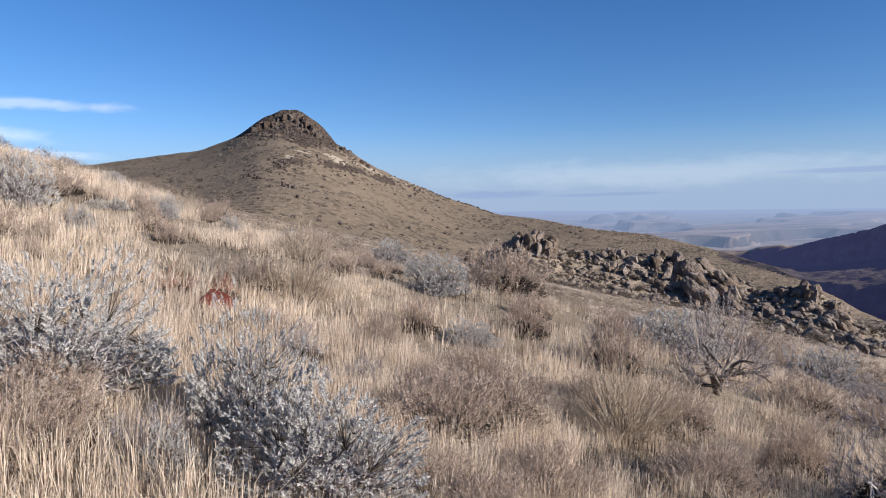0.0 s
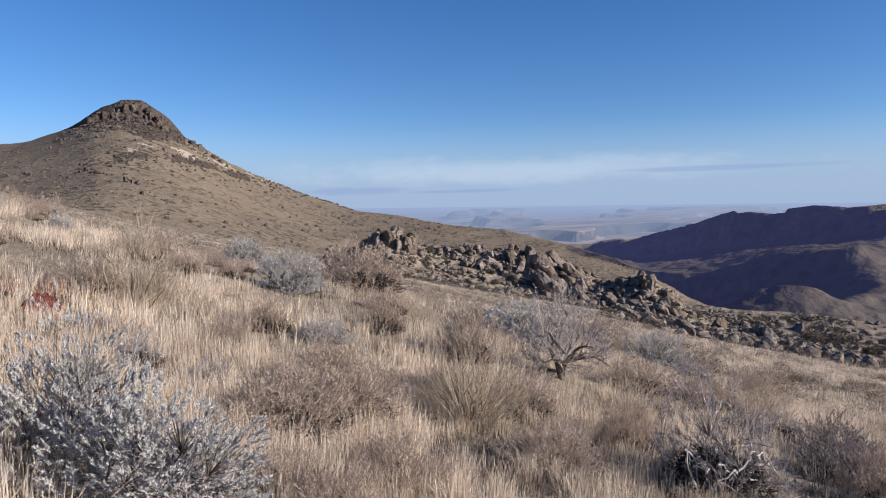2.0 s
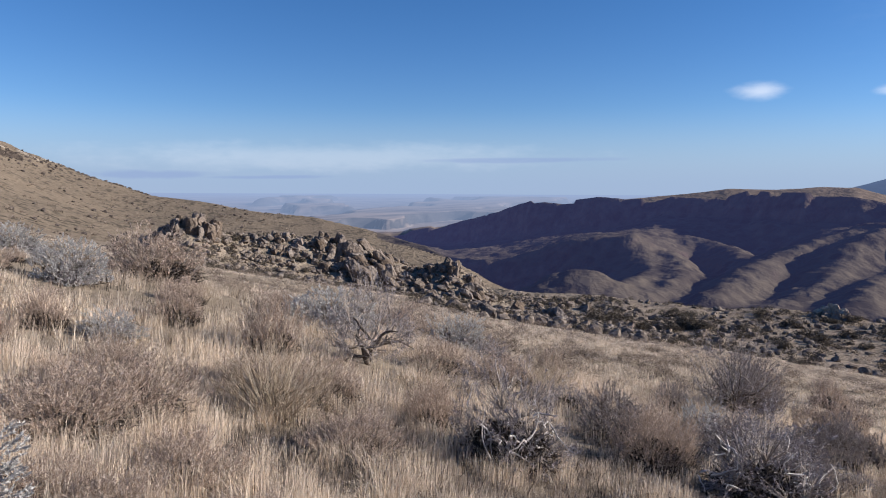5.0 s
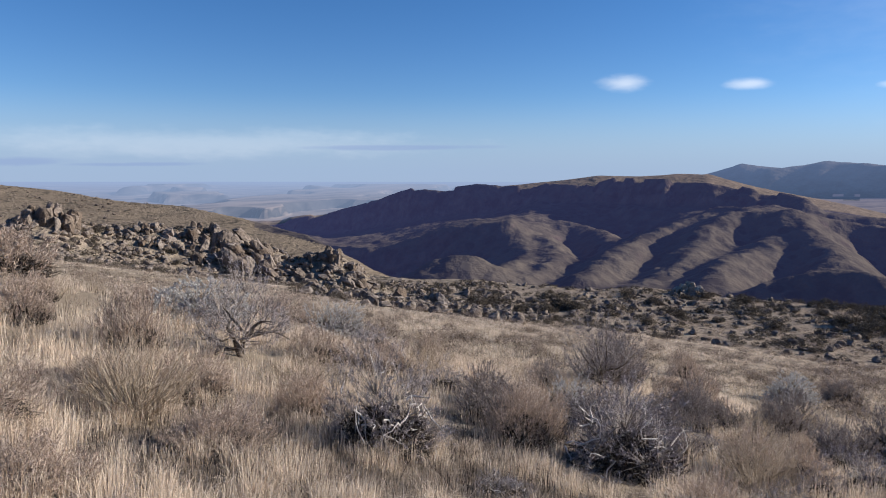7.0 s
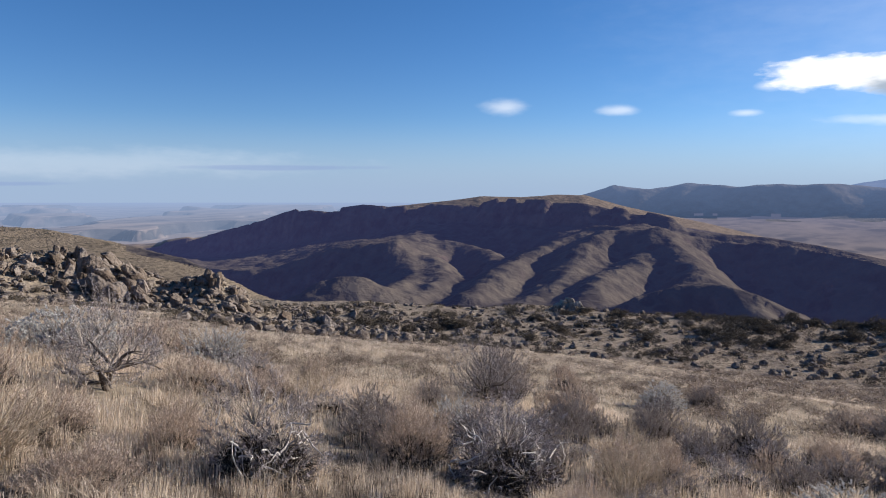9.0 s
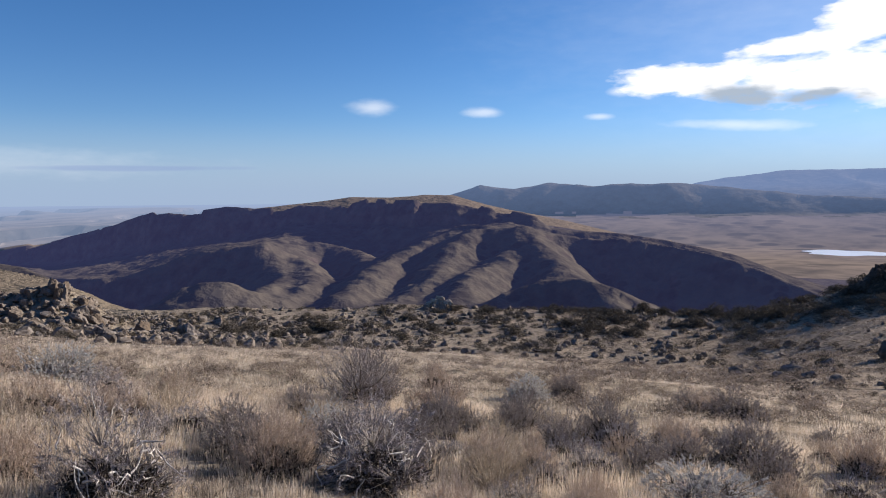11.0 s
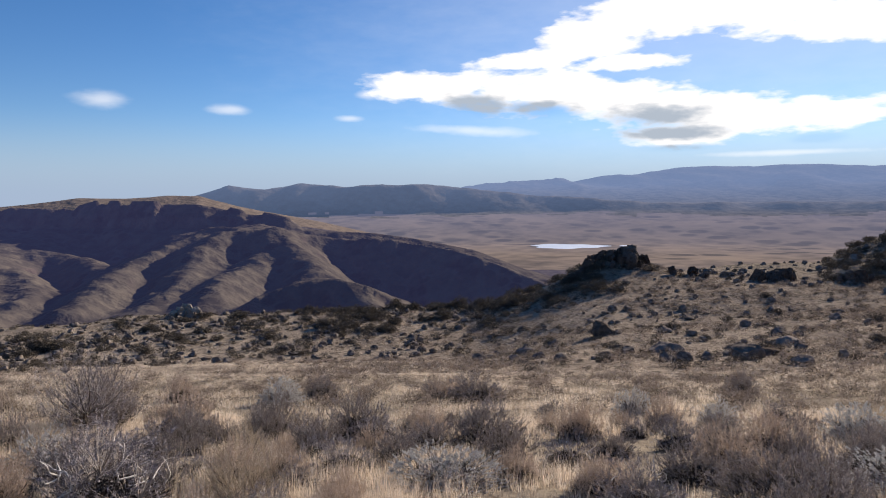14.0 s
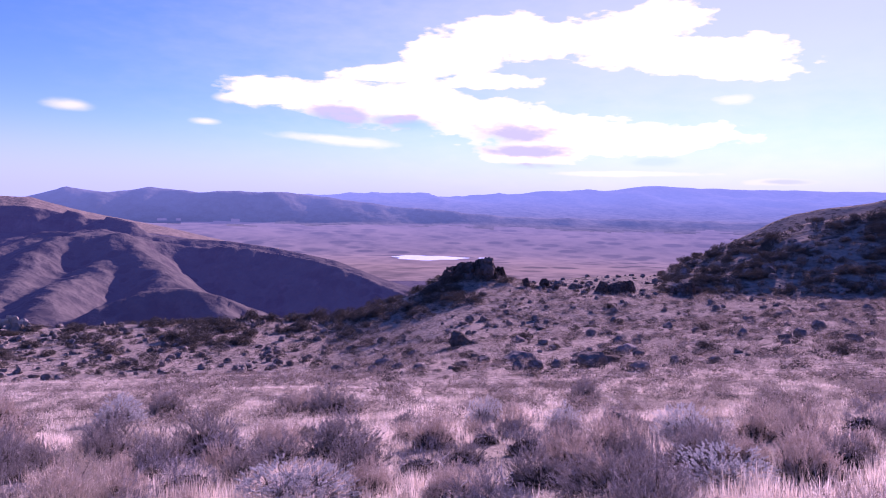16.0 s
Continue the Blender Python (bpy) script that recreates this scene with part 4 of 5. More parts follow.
plant("dusky", 16.14, 5.22, 1.38, 1.09, 96, 48)
plant("dusky", 13.61, 1.59, 1.7, 0.95, 250, 50)
plant("dusky", 12.96, 2.64, 1.48, 0.68, 327, 51)
plant("brush", 29.15, 5.69, 1.77, 0.91, 44, 52)
plant("dusky", 25.62, 3.82, 2.20, 1.10, 121, 53)
plant("dusky", 11.46, 2.88, 1.02, 0.56, 198, 54)
plant("silver", 14.80, -5.52, 1.52, 0.82, 352, 56)
plant("dusky", 8.74, -2.55, 1.61, 0.65, 69, 57)
plant("dusky", 12.72, -0.77, 0.87, 0.45, 146, 58)
plant("brush", 9.48, -0.59, 1.06, 0.50, 300, 60)
plant("silver", 9.62, 1.60, 1.60, 0.63, 17, 61)
plant("dusky", 10.52, -1.83, 1.13, 0.54, 94, 62)
plant("silver", 9.36, -4.04, 1.44, 0.64, 171, 63)
plant("dusky", 31.22, -6.71, 1.61, 0.91, 248, 64)
plant("dusky", 31.76, 6.82, 1.24, 0.66, 325, 65)
plant("brush", -2.19, 3.60, 0.72, 0.36, 42, 66)
plant("brush", -2.40, 4.02, 0.85, 0.42, 61, 2)
plant("bare", -1.72, 3.86, 0.55, 0.34, 15, 1)
plant("brush", 0.24, 3.90, 0.75, 0.36, 205, 1)
plant("brush", 0.95, 3.85, 0.6, 0.32, 110, 2)
plant("brush", -0.07, 4.33, 0.66, 0.29, 196, 68)
plant("brush", 0.69, 4.76, 0.86, 0.43, 273, 69)
plant("brush", 2.25, 5.80, 1.05, 0.41, 350, 70)
plant("broom", 4.48, 8.72, 1.27, 0.76, 67, 71)
plant("brush", 9.78, 21.58, 2.20, 1.20, 144, 72)
plant("silver", -2.50, 32.11, 2.66, 1.46, 221, 73)
plant("brush", -2.06, 13.54, 0.91, 0.51, 298, 74)
plant("brush", -0.07, 5.77, 1.25, 0.55, 15, 75)
plant("brush", 1.74, 8.01, 0.98, 0.49, 92, 76)
plant("brush", 2.67, 8.08, 1.17, 0.62, 169, 77)
plant("brush", 5.94, 11.20, 1.29, 0.65, 246, 78)
plant("dusky", 7.03, 7.49, 1.43, 0.67, 323, 79)
plant("snag", 15.52, 12.42, 2.3, 1.88, 348, 1)
plant("brush", 15.13, 9.38, 1.84, 1.23, 65, 85)
plant("bare", 9.36, 6.96, 2.03, 1.02, 219, 87)
plant("dusky", 14.58, -2.97, 1.13, 0.56, 13, 89)
plant("dusky", 15.86, -4.74, 1.11, 0.55, 90, 90)
plant("dusky", 16.56, -2.06, 0.99, 0.49, 167, 91)
plant("dusky", 13.32, 8.12, 1.09, 0.80, 33, 0)
plant("dusky", 13.22, 7.25, 0.95, 0.70, 140, 1)
plant("bare", 12.04, 4.55, 0.78, 0.60, 80, 2)
plant("dusky", 15.93, 7.60, 1.17, 0.75, 210, 2)
plant("dusky", 11.90, 1.04, 1.05, 0.68, 300, 0)
plant("dusky", 20.32, 0.71, 1.09, 0.46, 20, 1)
plant("dusky", 17.03, -0.20, 0.62, 0.46, 99, 2)
plant("dusky", 26.79, 3.46, 1.50, 0.56, 170, 0)
plant("dusky", 7.85, 8.39, 0.95, 0.56, 260, 1)

# the red stone keeps a gap in the brush round it
spots += [(-2.83, 8.49, 1.2), (-2.5, 7.4, 1.4), (-2.1, 6.3, 1.2)]
r = np.random.RandomState(5)
afar = []
# the rest of the brush: how many, distances, azimuths, size from, to, kinds
for n, d0, d1, az0, az1, s0, s1, kinds in (
    (280, 7.0, 50.0, -12.0, 127.0, 0.45, 1.1, ["brush", "brush", "brush", "brush", "broom", "bare", "silver"]),
    (190, 6.0, 28.0, -38.0, 16.0, 0.28, 0.68, ["brush", "brush", "silver", "brush", "broom"]),
    (220, 11.0, 44.0, 20.0, 124.0, 0.5, 1.1, ["brush", "dusky", "brush", "broom", "silver", "bare"]),
    (110, 6.0, 18.0, 56.0, 126.0, 0.5, 1.05, ["brush", "bare", "dusky", "brush"]),
):
    for i, (x, y) in enumerate(zip(*fan(r, n, d0, d1, az0, az1))):
        s, kind = r.uniform(s0, s1), r.choice(kinds)
        if math.hypot(x, y) > 21:
            afar.append((x, y, 1.3 * s))
        elif all(math.hypot(x - p, y - q) > 0.5 * w + 0.45 * s for p, q, w in spots):
            plant(kind, x, y, 1.2 * s * r.uniform(0.8, 1.2), 0.84 * s, r.uniform(0, 360), i)


# ---- shrubs farther off ----
def clump(r, n, leaf, low=0.25):
    a, b = r.uniform(0, 2 * math.pi, n), np.arccos(r.uniform(low, 1, n))
    rad = r.uniform(0.4, 1.0, n) ** 0.6 * (1 + 0.25 * np.sin(3 * a + r.rand() * 6))
    base = np.stack([np.cos(a) * np.sin(b) * rad * 0.5, np.sin(a) * np.sin(b) * rad * 0.5, np.cos(b) * rad * 0.7], -1)
    w = base / np.linalg.norm(base, axis=1, keepdims=True) + r.normal(size=base.shape) * 0.6 + (0, 0, 0.1)
    return blades(base, base + w * leaf * 1.5, leaf * 0.5, r)


def dotted(r, n, near_d, far_d, low, high, az0=-40.0, az1=127.0):
    """Places and sizes of shrubs that gather in patches."""
    x, y = fan(r, n, near_d, far_d, az0, az1)
    keep = fbm(x / 9, y / 9 + 4, 3) > r.uniform(-0.3, 0.25, len(x))
    x, y = x[keep], y[keep]
    return x, y, r.uniform(low, high, len(x)) ** 1.2


def lobes(r, n, leaves):
    """A rounded shrub of several leafy lobes as loose triangles, one metre across."""
    out = []
    for i in range(n):
        a, rad = 2 * math.pi * (i + r.rand()) / n, r.uniform(0.18, 0.3)
        c = np.array((math.cos(a) * 0.26, math.sin(a) * 0.26, r.uniform(0.12, 0.4)))
        v = r.normal(size=(leaves, 3))
        v /= np.linalg.norm(v, axis=1, keepdims=True)
        base = c + v * rad * r.uniform(0.7, 1.05, (leaves, 1))
        base[:, 2] = np.maximum(base[:, 2], 0.0)
        out.append(blades(base, base + (v * 0.5 + r.normal(size=v.shape) * 0.6) * 0.075, 0.085, r))
    return np.concatenate(out)


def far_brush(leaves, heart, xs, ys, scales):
    """Pale outer sprays, and a dark heart that paints in each shrub's inner shade."""
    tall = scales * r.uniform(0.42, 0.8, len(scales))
    shade_hearts.append(scatter([clump(r, max(14, int(leaves * 0.7)), heart, 0.0) * (1.05, 1.05, 0.6) for _ in range(6)], xs, ys, scales, r, tall))
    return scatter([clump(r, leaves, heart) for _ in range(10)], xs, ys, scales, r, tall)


afar, shade_hearts = np.array(afar), []
brush_far = soup("low_brush", np.concatenate([
    far_brush(420, 0.04, afar[:, 0], afar[:, 1], afar[:, 2]),
    far_brush(170, 0.05, *dotted(r, 2000, 22, 80, 0.5, 1.3)),
    far_brush(44, 0.1, *dotted(r, 5000, 60, 200, 0.6, 1.6)),
    far_brush(44, 0.1, *dotted(r, 5200, 75, 200, 0.7, 1.7, 80, 126)),
    far_brush(22, 0.2, *dotted(r, 2600, 225, 560, 0.8, 2.2, -36, 15)),
    far_brush(44, 0.1, *dotted(r, 7500, 42, 195, 0.6, 1.5, 66, 126)),
]), BRUSHLEAF)
tagged(brush_far, "low grey-brown sagebrush dotting the far meadow", "shrub", kind="stuff")
shade_hearts_far = soup("shrub_twigs", np.concatenate(shade_hearts), SHADED_DEADWOOD)
tagged(shade_hearts_far, "inner twigs of low meadow sagebrush, darkened to stand for its shade", "twigs", kind="stuff")

a = np.radians(np.r_[r.uniform(24, 50, 620), r.uniform(3, 42, 1100), r.uniform(42, 84, 420), r.uniform(82, 124, 900), r.uniform(107, 126, 1500), r.uniform(66, 93, 420), r.uniform(36, 84, 760)])
q = np.r_[np.sqrt(r.uniform(84**2, 165**2, 620)), np.sqrt(r.uniform(126**2, 206**2, 1520)), np.sqrt(r.uniform(60**2, 196**2, 900)), np.sqrt(r.uniform(194**2, 266**2, 1500)), np.sqrt(r.uniform(158**2, 205**2, 420)), np.sqrt(r.uniform(130**2, 205**2, 760))]
keep = fbm(q * np.sin(a) / 11, q * np.cos(a) / 11, 3) > r.uniform(-0.22, 0.12, len(a))
wide = np.r_[r.uniform(0.7, 1.9, 620), r.uniform(0.9, 2.2, 1520), r.uniform(0.7, 1.7, 900), r.uniform(1.6, 3.6, 1500), r.uniform(1.8, 4.0, 420), r.uniform(1.0, 3.0, 760)]
dark_brush = soup("dark_brush", scatter([lobes(r, 5, 44) for _ in range(10)], (q * np.sin(a))[keep], (q * np.cos(a))[keep], wide[keep], r, wide[keep] * r.uniform(0.6, 0.9, keep.sum())), DARKLEAF)
tagged(dark_brush, "dark low brush growing between the boulders", "shrub", kind="stuff")


def dark_shrub(seed):
    """A rounded dark evergreen shrub, one metre across."""
    r = np.random.RandomState(seed)
    thing = new("dark_shrub")
    wood = Limbs()
    lobes = []
    for i in range(6):
        a = i * 1.05 + r.rand()
        way = np.array((math.cos(a) * 0.9, math.sin(a) * 0.9, 0.9))
        pts = limb(r, np.array((0, 0, -0.05)), way, r.uniform(0.3, 0.5), 3, 0.2, 0.05)
        wood.add(pts, 0.03, 0.012, 4)
        lobes.append((pts[-1], r.uniform(0.16, 0.28)))
    lobes.append((np.array((0, 0, 0.42)), 0.26))
    part("stem", wood.v, wood.f, BARK, thing)
    tri = []
    for c, rad in lobes:
        n = 250
        v = r.normal(size=(n, 3))
        v /= np.linalg.norm(v, axis=1, keepdims=True)
        base = c + v * rad * r.uniform(0.6, 1.05, (n, 1))
        base[:, 2] = np.maximum(base[:, 2], 0.02)
        tri.append(blades(base, base + (v * 0.6 + r.normal(size=v.shape) * 0.6) * 0.036, 0.045, r))
    soup("foliage", np.concatenate(tri), DARKLEAF, thing)
    return thing


DARK = [dark_shrub(71), dark_shrub(72), dark_shrub(73), dark_shrub(74)]
taken = set()


def dark(az, d, wide, high, turn):
    a = radians(az)
    x, y = d * math.sin(a), d * math.cos(a)
    src = DARK[int(turn) % len(DARK)]
    m = pose(x, y, float(height(np.array([x]), np.array([y]))[0]) - 0.05, 0, 0, turn)
    if src in taken:
        ob = copy_thing(src, m)
    else:
        ob = src
        taken.add(src)
        ob.matrix_basis = m
    ob.scale = (wide, wide, high)
    return tagged(ob, "dense dark evergreen shrub among rocks", "shrub", "dark shrubs on the bench")


r = np.random.RandomState(8)
# stretches of the bench: azimuth from, to, distance from, to, how many, width from, to
for az0, az1, d0, d1, n, w0, w1 in (
    (8, 19, 158, 182, 24, 1.4, 3.4), (26, 40, 84, 140, 20, 1.2, 2.8), (38, 56, 108, 150, 16, 1.4, 3.6), (18, 42, 130, 195, 20, 1.5, 4.0), (9, 30, 158, 178, 30, 1.0, 2.6), (38, 50, 150, 165, 9, 4.0, 8.0), (46, 68, 165, 200, 16, 2.5, 6.0), (50, 74, 148, 178, 20, 2.5, 6.0), (66, 84, 172, 205, 28, 3.0, 7.0),
    (84, 92, 165, 200, 18, 3.0, 7.0), (89, 97, 186, 200, 10, 2.5, 4.5), (94, 108, 185, 215, 16, 1.4, 2.8), (108.5, 125, 205, 264, 40, 3.0, 7.0), (85, 122, 70, 180, 20, 1.2, 3.6),
):
    for _ in range(n):
        w = r.uniform(w0, w1)
        dark(r.uniform(az0, az1), r.uniform(d0, d1), w, w * r.uniform(0.5, 0.8), r.uniform(0, 360))


# ---- rocks ----
def boulder_mesh(seed, cuts=7, tall=1.0):
    """A weathered block, one metre across, with broken faces and worn edges."""
    r = np.random.RandomState(seed)
    bm = bmesh.new()
    bmesh.ops.create_icosphere(bm, subdivisions=3, radius=0.72)
    turn = Euler(tuple(r.uniform(0, 6, 3))).to_matrix()
    planes = [(turn @ Vector(n), r.uniform(0.30, 0.48)) for n in ((1, 0, 0), (-1, 0, 0), (0, 1, 0), (0, -1, 0), (0, 0, 1), (0, 0, -1))]
    planes += [(Vector(r.normal(size=3)).normalized(), r.uniform(0.34, 0.5)) for _ in range(cuts)]
    off = Vector(r.uniform(0, 50, 3))
    for v in bm.verts:
        for n, d in planes:
            over = v.co.dot(n) - d
            if over > 0:
                v.co -= n * over * 0.86
        v.co *= 1 + 0.26 * noise.noise(v.co * 1.9 + off) + 0.10 * noise.noise(v.co * 5 + off) + 0.04 * noise.noise(v.co * 13 + off)
        v.co.z *= tall
    me = bpy.data.meshes.new("boulder")
    bm.to_mesh(me)
    bm.free()
    me.polygons.foreach_set("use_smooth", [False] * len(me.polygons))
    return me


GRANITE = [boulder_mesh(100 + i, 5 + i % 4, 0.75 + 0.12 * (i % 5)) for i in range(9)]
for me in GRANITE:
    me.materials.append(ROCK)
LAVA = [boulder_mesh(200 + i, 9, 1.0 + 0.2 * (i % 3)) for i in range(5)]
for me in LAVA:
    me.materials.append(BASALT)


def rock(x, y, wide, high, turn, tip=0.0, meshes=GRANITE, label="weathered tan granite boulder on the rocky slope", group="boulders", lift=0.0):
    ob = new("boulder", meshes[int(turn * 7) % len(meshes)])
    z = float(height(np.array([x]), np.array([y]))[0])
    ob.matrix_basis = pose(x, y, z + lift + high * 0.12, tip, tip * 0.6, turn) @ Matrix.Diagonal((wide, wide * 0.85, high, 1))
    return tagged(ob, label, "rock", group)


def polar(az, d):
    return d * math.sin(radians(az)), d * math.cos(radians(az))


r = np.random.RandomState(9)
small_stones = []
# piles: azimuth, distance, spread across and along, how many, size from, to
for az, d, across, along, n, s0, s1 in (
    (7.2, 168, 9, 4.5, 30, 1.2, 3.0), (21.5, 172, 9, 6, 40, 1.2, 3.2), (23.0, 172, 15, 8, 50, 1.0, 2.8), (13, 172, 16, 6, 40, 1.0, 2.6), (17.5, 174, 12, 7, 46, 1.2, 3.0), (28.3, 172, 8, 6, 40, 1.2, 3.2), (25, 168, 16, 9, 50, 0.9, 2.4),
    (15, 166, 18, 12, 50, 0.8, 2.0), (32, 158, 14, 12, 44, 0.9, 2.2), (38, 140, 8, 6, 16, 1.2, 3.0), (50, 170, 24, 14, 26, 0.9, 2.2), (62, 178, 28, 12, 24, 0.9, 2.4),
    (57, 196, 4, 3, 8, 1.8, 3.4), (38, 93, 9, 7, 14, 0.5, 1.4), (34, 112, 14, 12, 30, 0.5, 1.8), (29, 128, 10, 10, 28, 0.5, 1.8), (41, 118, 12, 12, 22, 0.5, 1.8), (47, 134, 16, 10, 24, 0.6, 2.0), (44, 163, 20, 10, 60, 0.9, 2.4), (41, 176, 14, 7, 24, 1.2, 2.8), (36.5, 138, 5, 4, 16, 1.6, 3.6), (11, 164, 14, 9, 44, 0.8, 2.2), (35, 150, 14, 10, 50, 0.9, 2.4), (30, 156, 11, 8, 40, 0.9, 2.2), (43, 150, 14, 9, 24, 0.8, 2.2), (100, 200, 12, 6, 16, 1.0, 2.8), (112, 225, 22, 16, 40, 1.0, 3.0),
):
    for _ in range(n):
        x, y = polar(az, d)
        a = radians(az)
        p, q = r.normal() * across * 0.6, r.normal() * along * 0.6
        s = r.uniform(s0, s1)
        x, y = x + p * math.cos(a) + q * math.sin(a), y - p * math.sin(a) + q * math.cos(a)
        if s < 2.75:
            small_stones.append((x, y, s))
        else:
            rock(x, y, s, s * r.uniform(0.7, 1.15), r.uniform(0, 360), r.uniform(-25, 25))


def slab(az, d, wide, thick, tall, lean, nod, lift=0.0, meshes=GRANITE, label="tall split granite slab of a rocky outcrop", group="outcrop slabs"):
    """A block of an outcrop that leans across the line of sight and a little along it."""
    x, y = polar(az, d)
    ob = new("boulder", meshes[int(az * 31 + d * 7 + tall * 13) % len(meshes)])
    z = float(height(np.array([x]), np.array([y]))[0])
    ob.matrix_basis = pose(x, y, z + lift + tall * 0.26, 0, 0, -az) @ pose(0, 0, 0, nod, lean, 0) @ Matrix.Diagonal((wide, thick, tall, 1))
    return tagged(ob, label, "rock", group)


# outcrops: azimuth from, to, distance from, to, how many, height from, to, lean from, to
for az0, az1, d0, d1, n, h0, h1, l0, l1 in (
    (6.0, 9.3, 164, 172, 16, 2.6, 5.0, -14, 26), (19.8, 23.2, 167, 182, 36, 3.0, 6.4, -52, -22), (27.8, 28.9, 172, 177, 6, 3.0, 5.5, -12, 8), (29.3, 31.2, 164, 172, 8, 2.2, 4.0, -60, -30),
    (17.0, 19.5, 172, 182, 12, 2.5, 4.5, -30, 20), (35.4, 37.6, 134, 142, 9, 2.2, 4.2, -55, -25), (13.5, 15.5, 168, 178, 8, 2.0, 3.6, -30, 30),
):
    for _ in range(n):
        h = r.uniform(h0, h1)
        slab(r.uniform(az0, az1), r.uniform(d0, d1), h * r.uniform(0.4, 0.62), h * r.uniform(0.5, 0.8), h, r.uniform(l0, l1), r.uniform(-14, 14))
PALE_ROCK = [boulder_mesh(320 + i, 6, 1.0) for i in range(2)]
for me in PALE_ROCK:
    me.materials.append(PALE)
for az, d, h in ((56.3, 197, 2.4), (56.9, 198, 3.4), (57.4, 199, 4.2), (57.9, 198, 3.0), (58.3, 197, 2.0)):
    slab(az, d, h * 0.8, h * 0.8, h, 8, 0, 0.2, PALE_ROCK, "pale weathered rock on the rim of the bench", "pale rocks")
slab(30.3, 160, 3.6, 2.4, 1.3, 12, -22, 0.4, label="pale flat granite slab lying on rubble")
for az0, az1, n, h0, h1 in ((88.6, 91.2, 12, 1.6, 3.2), (91.0, 93.6, 18, 2.0, 3.8), (92.9, 93.5, 4, 3.4, 4.8), (93.6, 94.8, 5, 1.6, 3.0), (96.5, 99.0, 6, 1.4, 2.6), (102.6, 105.0, 12, 2.2, 4.4), (108.2, 110.4, 8, 2.0, 4.0)):
    for _ in range(n):
        h = r.uniform(h0, h1)
        slab(r.uniform(az0, az1), r.uniform(186, 196), h * r.uniform(0.6, 1.0), h * r.uniform(0.6, 1.0), h, r.uniform(-24, 18), r.uniform(-12, 12), meshes=LAVA, label="dark craggy rock of a shaded outcrop", group="dark outcrop")
for x, y, wide, high, turn in ((111.5, -2.2, 4.7, 4.6, 20), (86, -9.6, 5.4, 1.8, 75), (71.2, -15.4, 3.4, 2.2, 130), (61.6, -17.9, 2.4, 1.7, 200), (97.8, 8.9, 3.3, 1.3, 260), (74.5, -18, 3.0, 1.2, 310), (90, -24, 4.0, 1.5, 30)):
    rock(x, y, wide, high, turn, label="dark lichen-covered boulder sunk in the dry meadow", group="meadow boulders")

# the crag on top of the butte and the blocks on its flank
for i in range(34):
    az, d = r.uniform(-15.4, -9.9), r.uniform(572, 588)
    s = r.uniform(3, 6.5)
    x, y = polar(az, d)
    rock(x, y, s, s * r.uniform(0.8, 1.4), r.uniform(0, 360), r.uniform(-12, 12), LAVA, "dark basalt crag on the butte summit", "basalt crags")
for az, d, n, spread, s0, s1 in ((-15.4, 373, 5, 2.5, 1.5, 3.6), (-14.3, 359, 5, 3, 1, 2.6), (-12.6, 327, 8, 3, 1, 2.8), (-10.6, 300, 5, 2.5, 0.8, 2), (-8.6, 262, 4, 3, 0.6, 1.5), (-8.0, 552, 10, 8, 3, 6), (-11.5, 560, 8, 9, 3, 6)):
    for _ in range(n):
        x, y = polar(az, d)
        s = r.uniform(s0, s1)
        rock(x + r.normal() * spread, y + r.normal() * spread * 0.5, s, s * r.uniform(0.6, 1.2), r.uniform(0, 360), r.uniform(-20, 20), LAVA, "dark basalt block fallen on the butte flank", "basalt blocks")

red_mesh = boulder_mesh(300, 8, 0.8)
red_mesh.materials.append(LICHEN)
rock(-2.83, 8.49, 0.5, 0.4, 40, 8, [red_mesh], "rust-red lichen-covered stone lying in dry grass", "", 0.06)

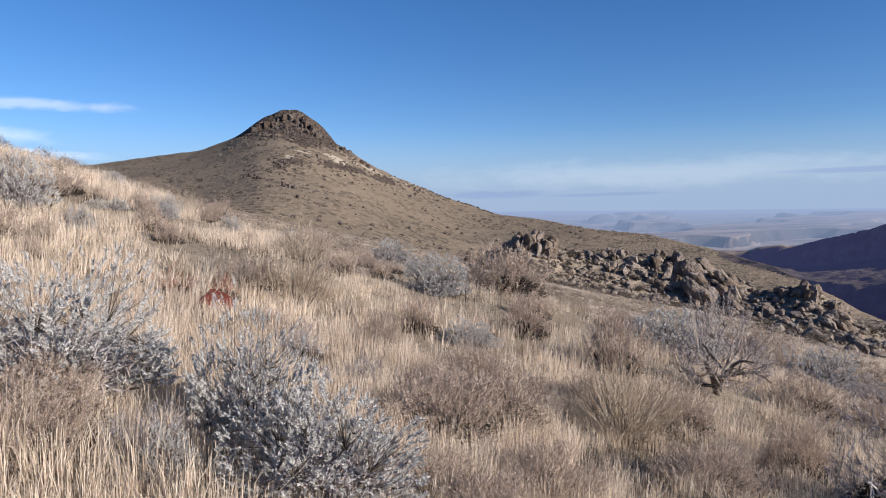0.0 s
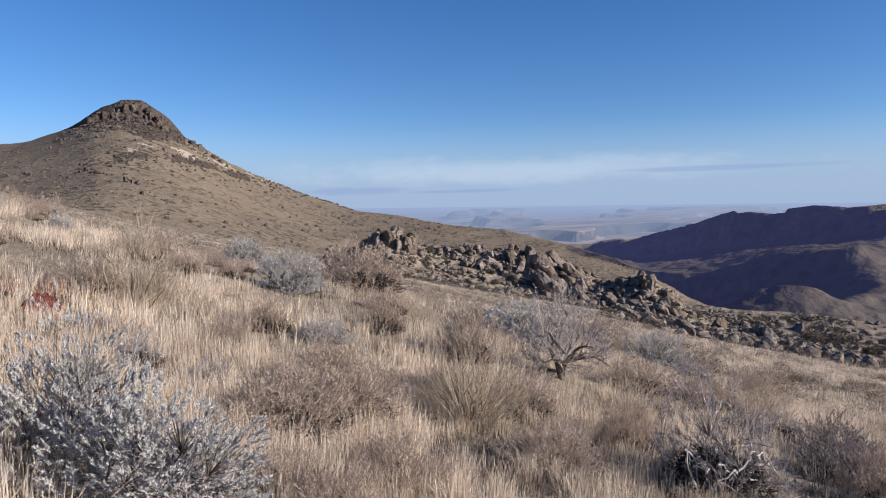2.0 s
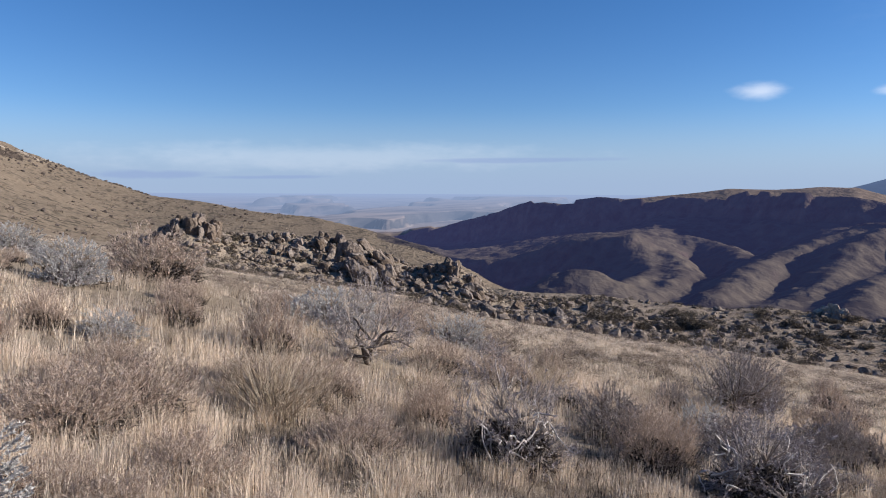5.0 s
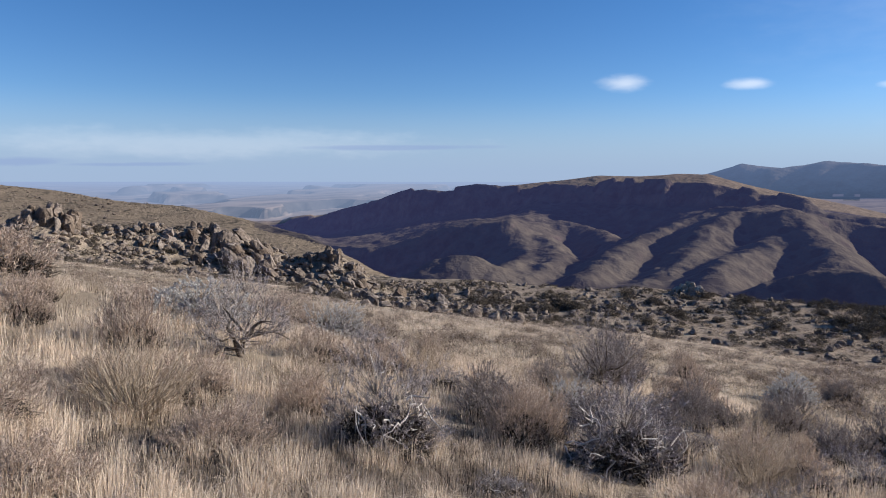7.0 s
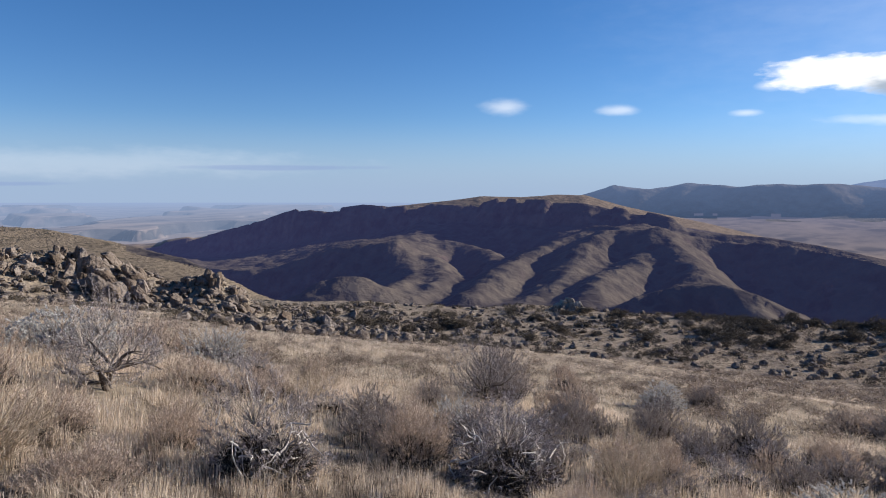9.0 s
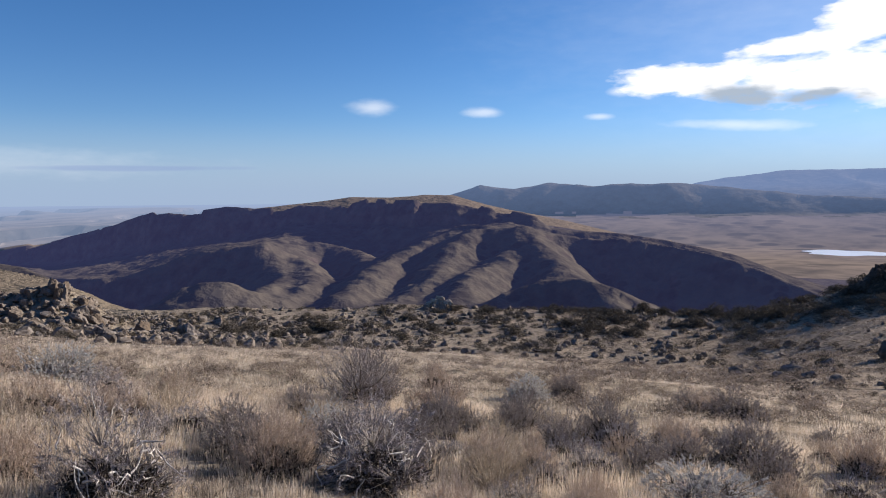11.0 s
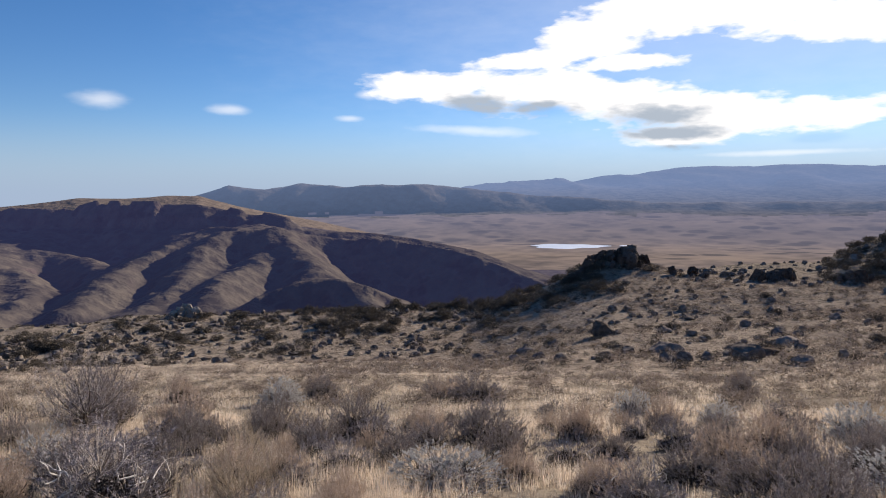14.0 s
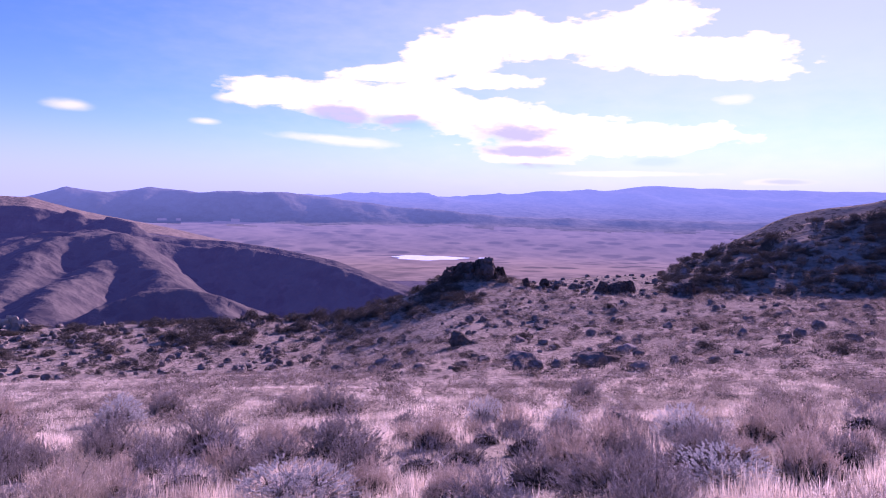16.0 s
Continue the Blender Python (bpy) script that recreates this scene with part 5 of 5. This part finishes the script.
# loose stones of the rocky slope, too many to count
bm = bmesh.new()
bmesh.ops.create_icosphere(bm, subdivisions=2, radius=0.5)
stone = np.array([[tuple(v.co) for v in f.verts] for f in bm.faces])
bm.free()
stones = []
for k in range(6):
    q = np.random.RandomState(k)
    cut = np.array(stone)
    for n in q.normal(size=(9, 3)):
        n /= np.linalg.norm(n)
        cut -= np.maximum(cut @ n - q.uniform(0.22, 0.36), 0)[..., None] * n
    stones.append(cut * (1.1, 0.9, q.uniform(0.7, 1.1)) + (0, 0, 0.12))
xs, ys = [], []
for az0, az1, d0, d1, n in ((4, 36, 132, 205, 1500), (26, 44, 78, 140, 420), (34, 80, 125, 200, 700), (80, 122, 70, 200, 420), (98, 125, 195, 262, 200)):
    a, d = np.radians(r.uniform(az0, az1, n)), np.sqrt(r.uniform(d0**2, d1**2, n))
    xs.append(d * np.sin(a))
    ys.append(d * np.cos(a))
xs, ys = np.concatenate(xs), np.concatenate(ys)
sizes = np.r_[r.uniform(0.4, 1.75, len(xs)) ** 1.5, [s * 1.1 for _, _, s in small_stones]]
xs, ys = np.r_[xs, [p[0] for p in small_stones]], np.r_[ys, [p[1] for p in small_stones]]
rubble = soup("rubble", scatter(stones, xs, ys, sizes, r), RUBBLE)
tagged(rubble, "broken tan granite rubble strewn over the bench", "rubble", kind="stuff")


# dark scree below the crag and down the flank of the butte
a = np.radians(np.r_[r.uniform(-17.5, -7, 420), r.uniform(-15, 8, 420), r.uniform(-26, 12, 260)])
d = np.r_[r.uniform(515, 572, 420), np.clip(426 + 13.8 * (np.degrees(np.r_[a[420:840]]) + 12.1) + r.normal(size=420) * 26, 300, 580), r.uniform(250, 540, 260)]
scree = soup("scree", scatter(stones, d * np.sin(a), d * np.cos(a), r.uniform(0.7, 2.3, len(a)) ** 1.3, r), BASALT)
tagged(scree, "dark basalt scree scattered below the summit crag", "rubble", kind="stuff")


# ---- water in the basin ----
def pond(az0, az1, el_near, el_far, seed, label):
    """A still sheet of water with an uneven shore."""
    q = np.random.RandomState(seed)
    d0, d1 = 190.5 / math.tan(radians(-el_near)), 190.5 / math.tan(radians(-el_far))
    verts = []
    for i in range(48):
        c = 2 * math.pi * i / 48
        w = 1 + 0.12 * math.sin(3 * c + seed) + 0.08 * math.sin(7 * c)
        az = (az0 + az1) / 2 + (az1 - az0) / 2 * math.cos(c) * w
        d = (d0 + d1) / 2 + (d1 - d0) / 2 * math.sin(c) * w
        verts.append((*polar(az, d), -188.9))
    ob = part("lake", verts, [tuple(range(48))], WATER)
    return tagged(ob, label, "lake", kind="structure")


pond(85.2, 91.2, -4.28, -3.9, 1, "pale still lake in the open basin")
pond(92.3, 93.4, -4.06, -3.98, 2, "small bright pond in the open basin")
pond(104.6, 107.6, -4.55, -4.38, 3, "narrow bright pond below the dark knoll")
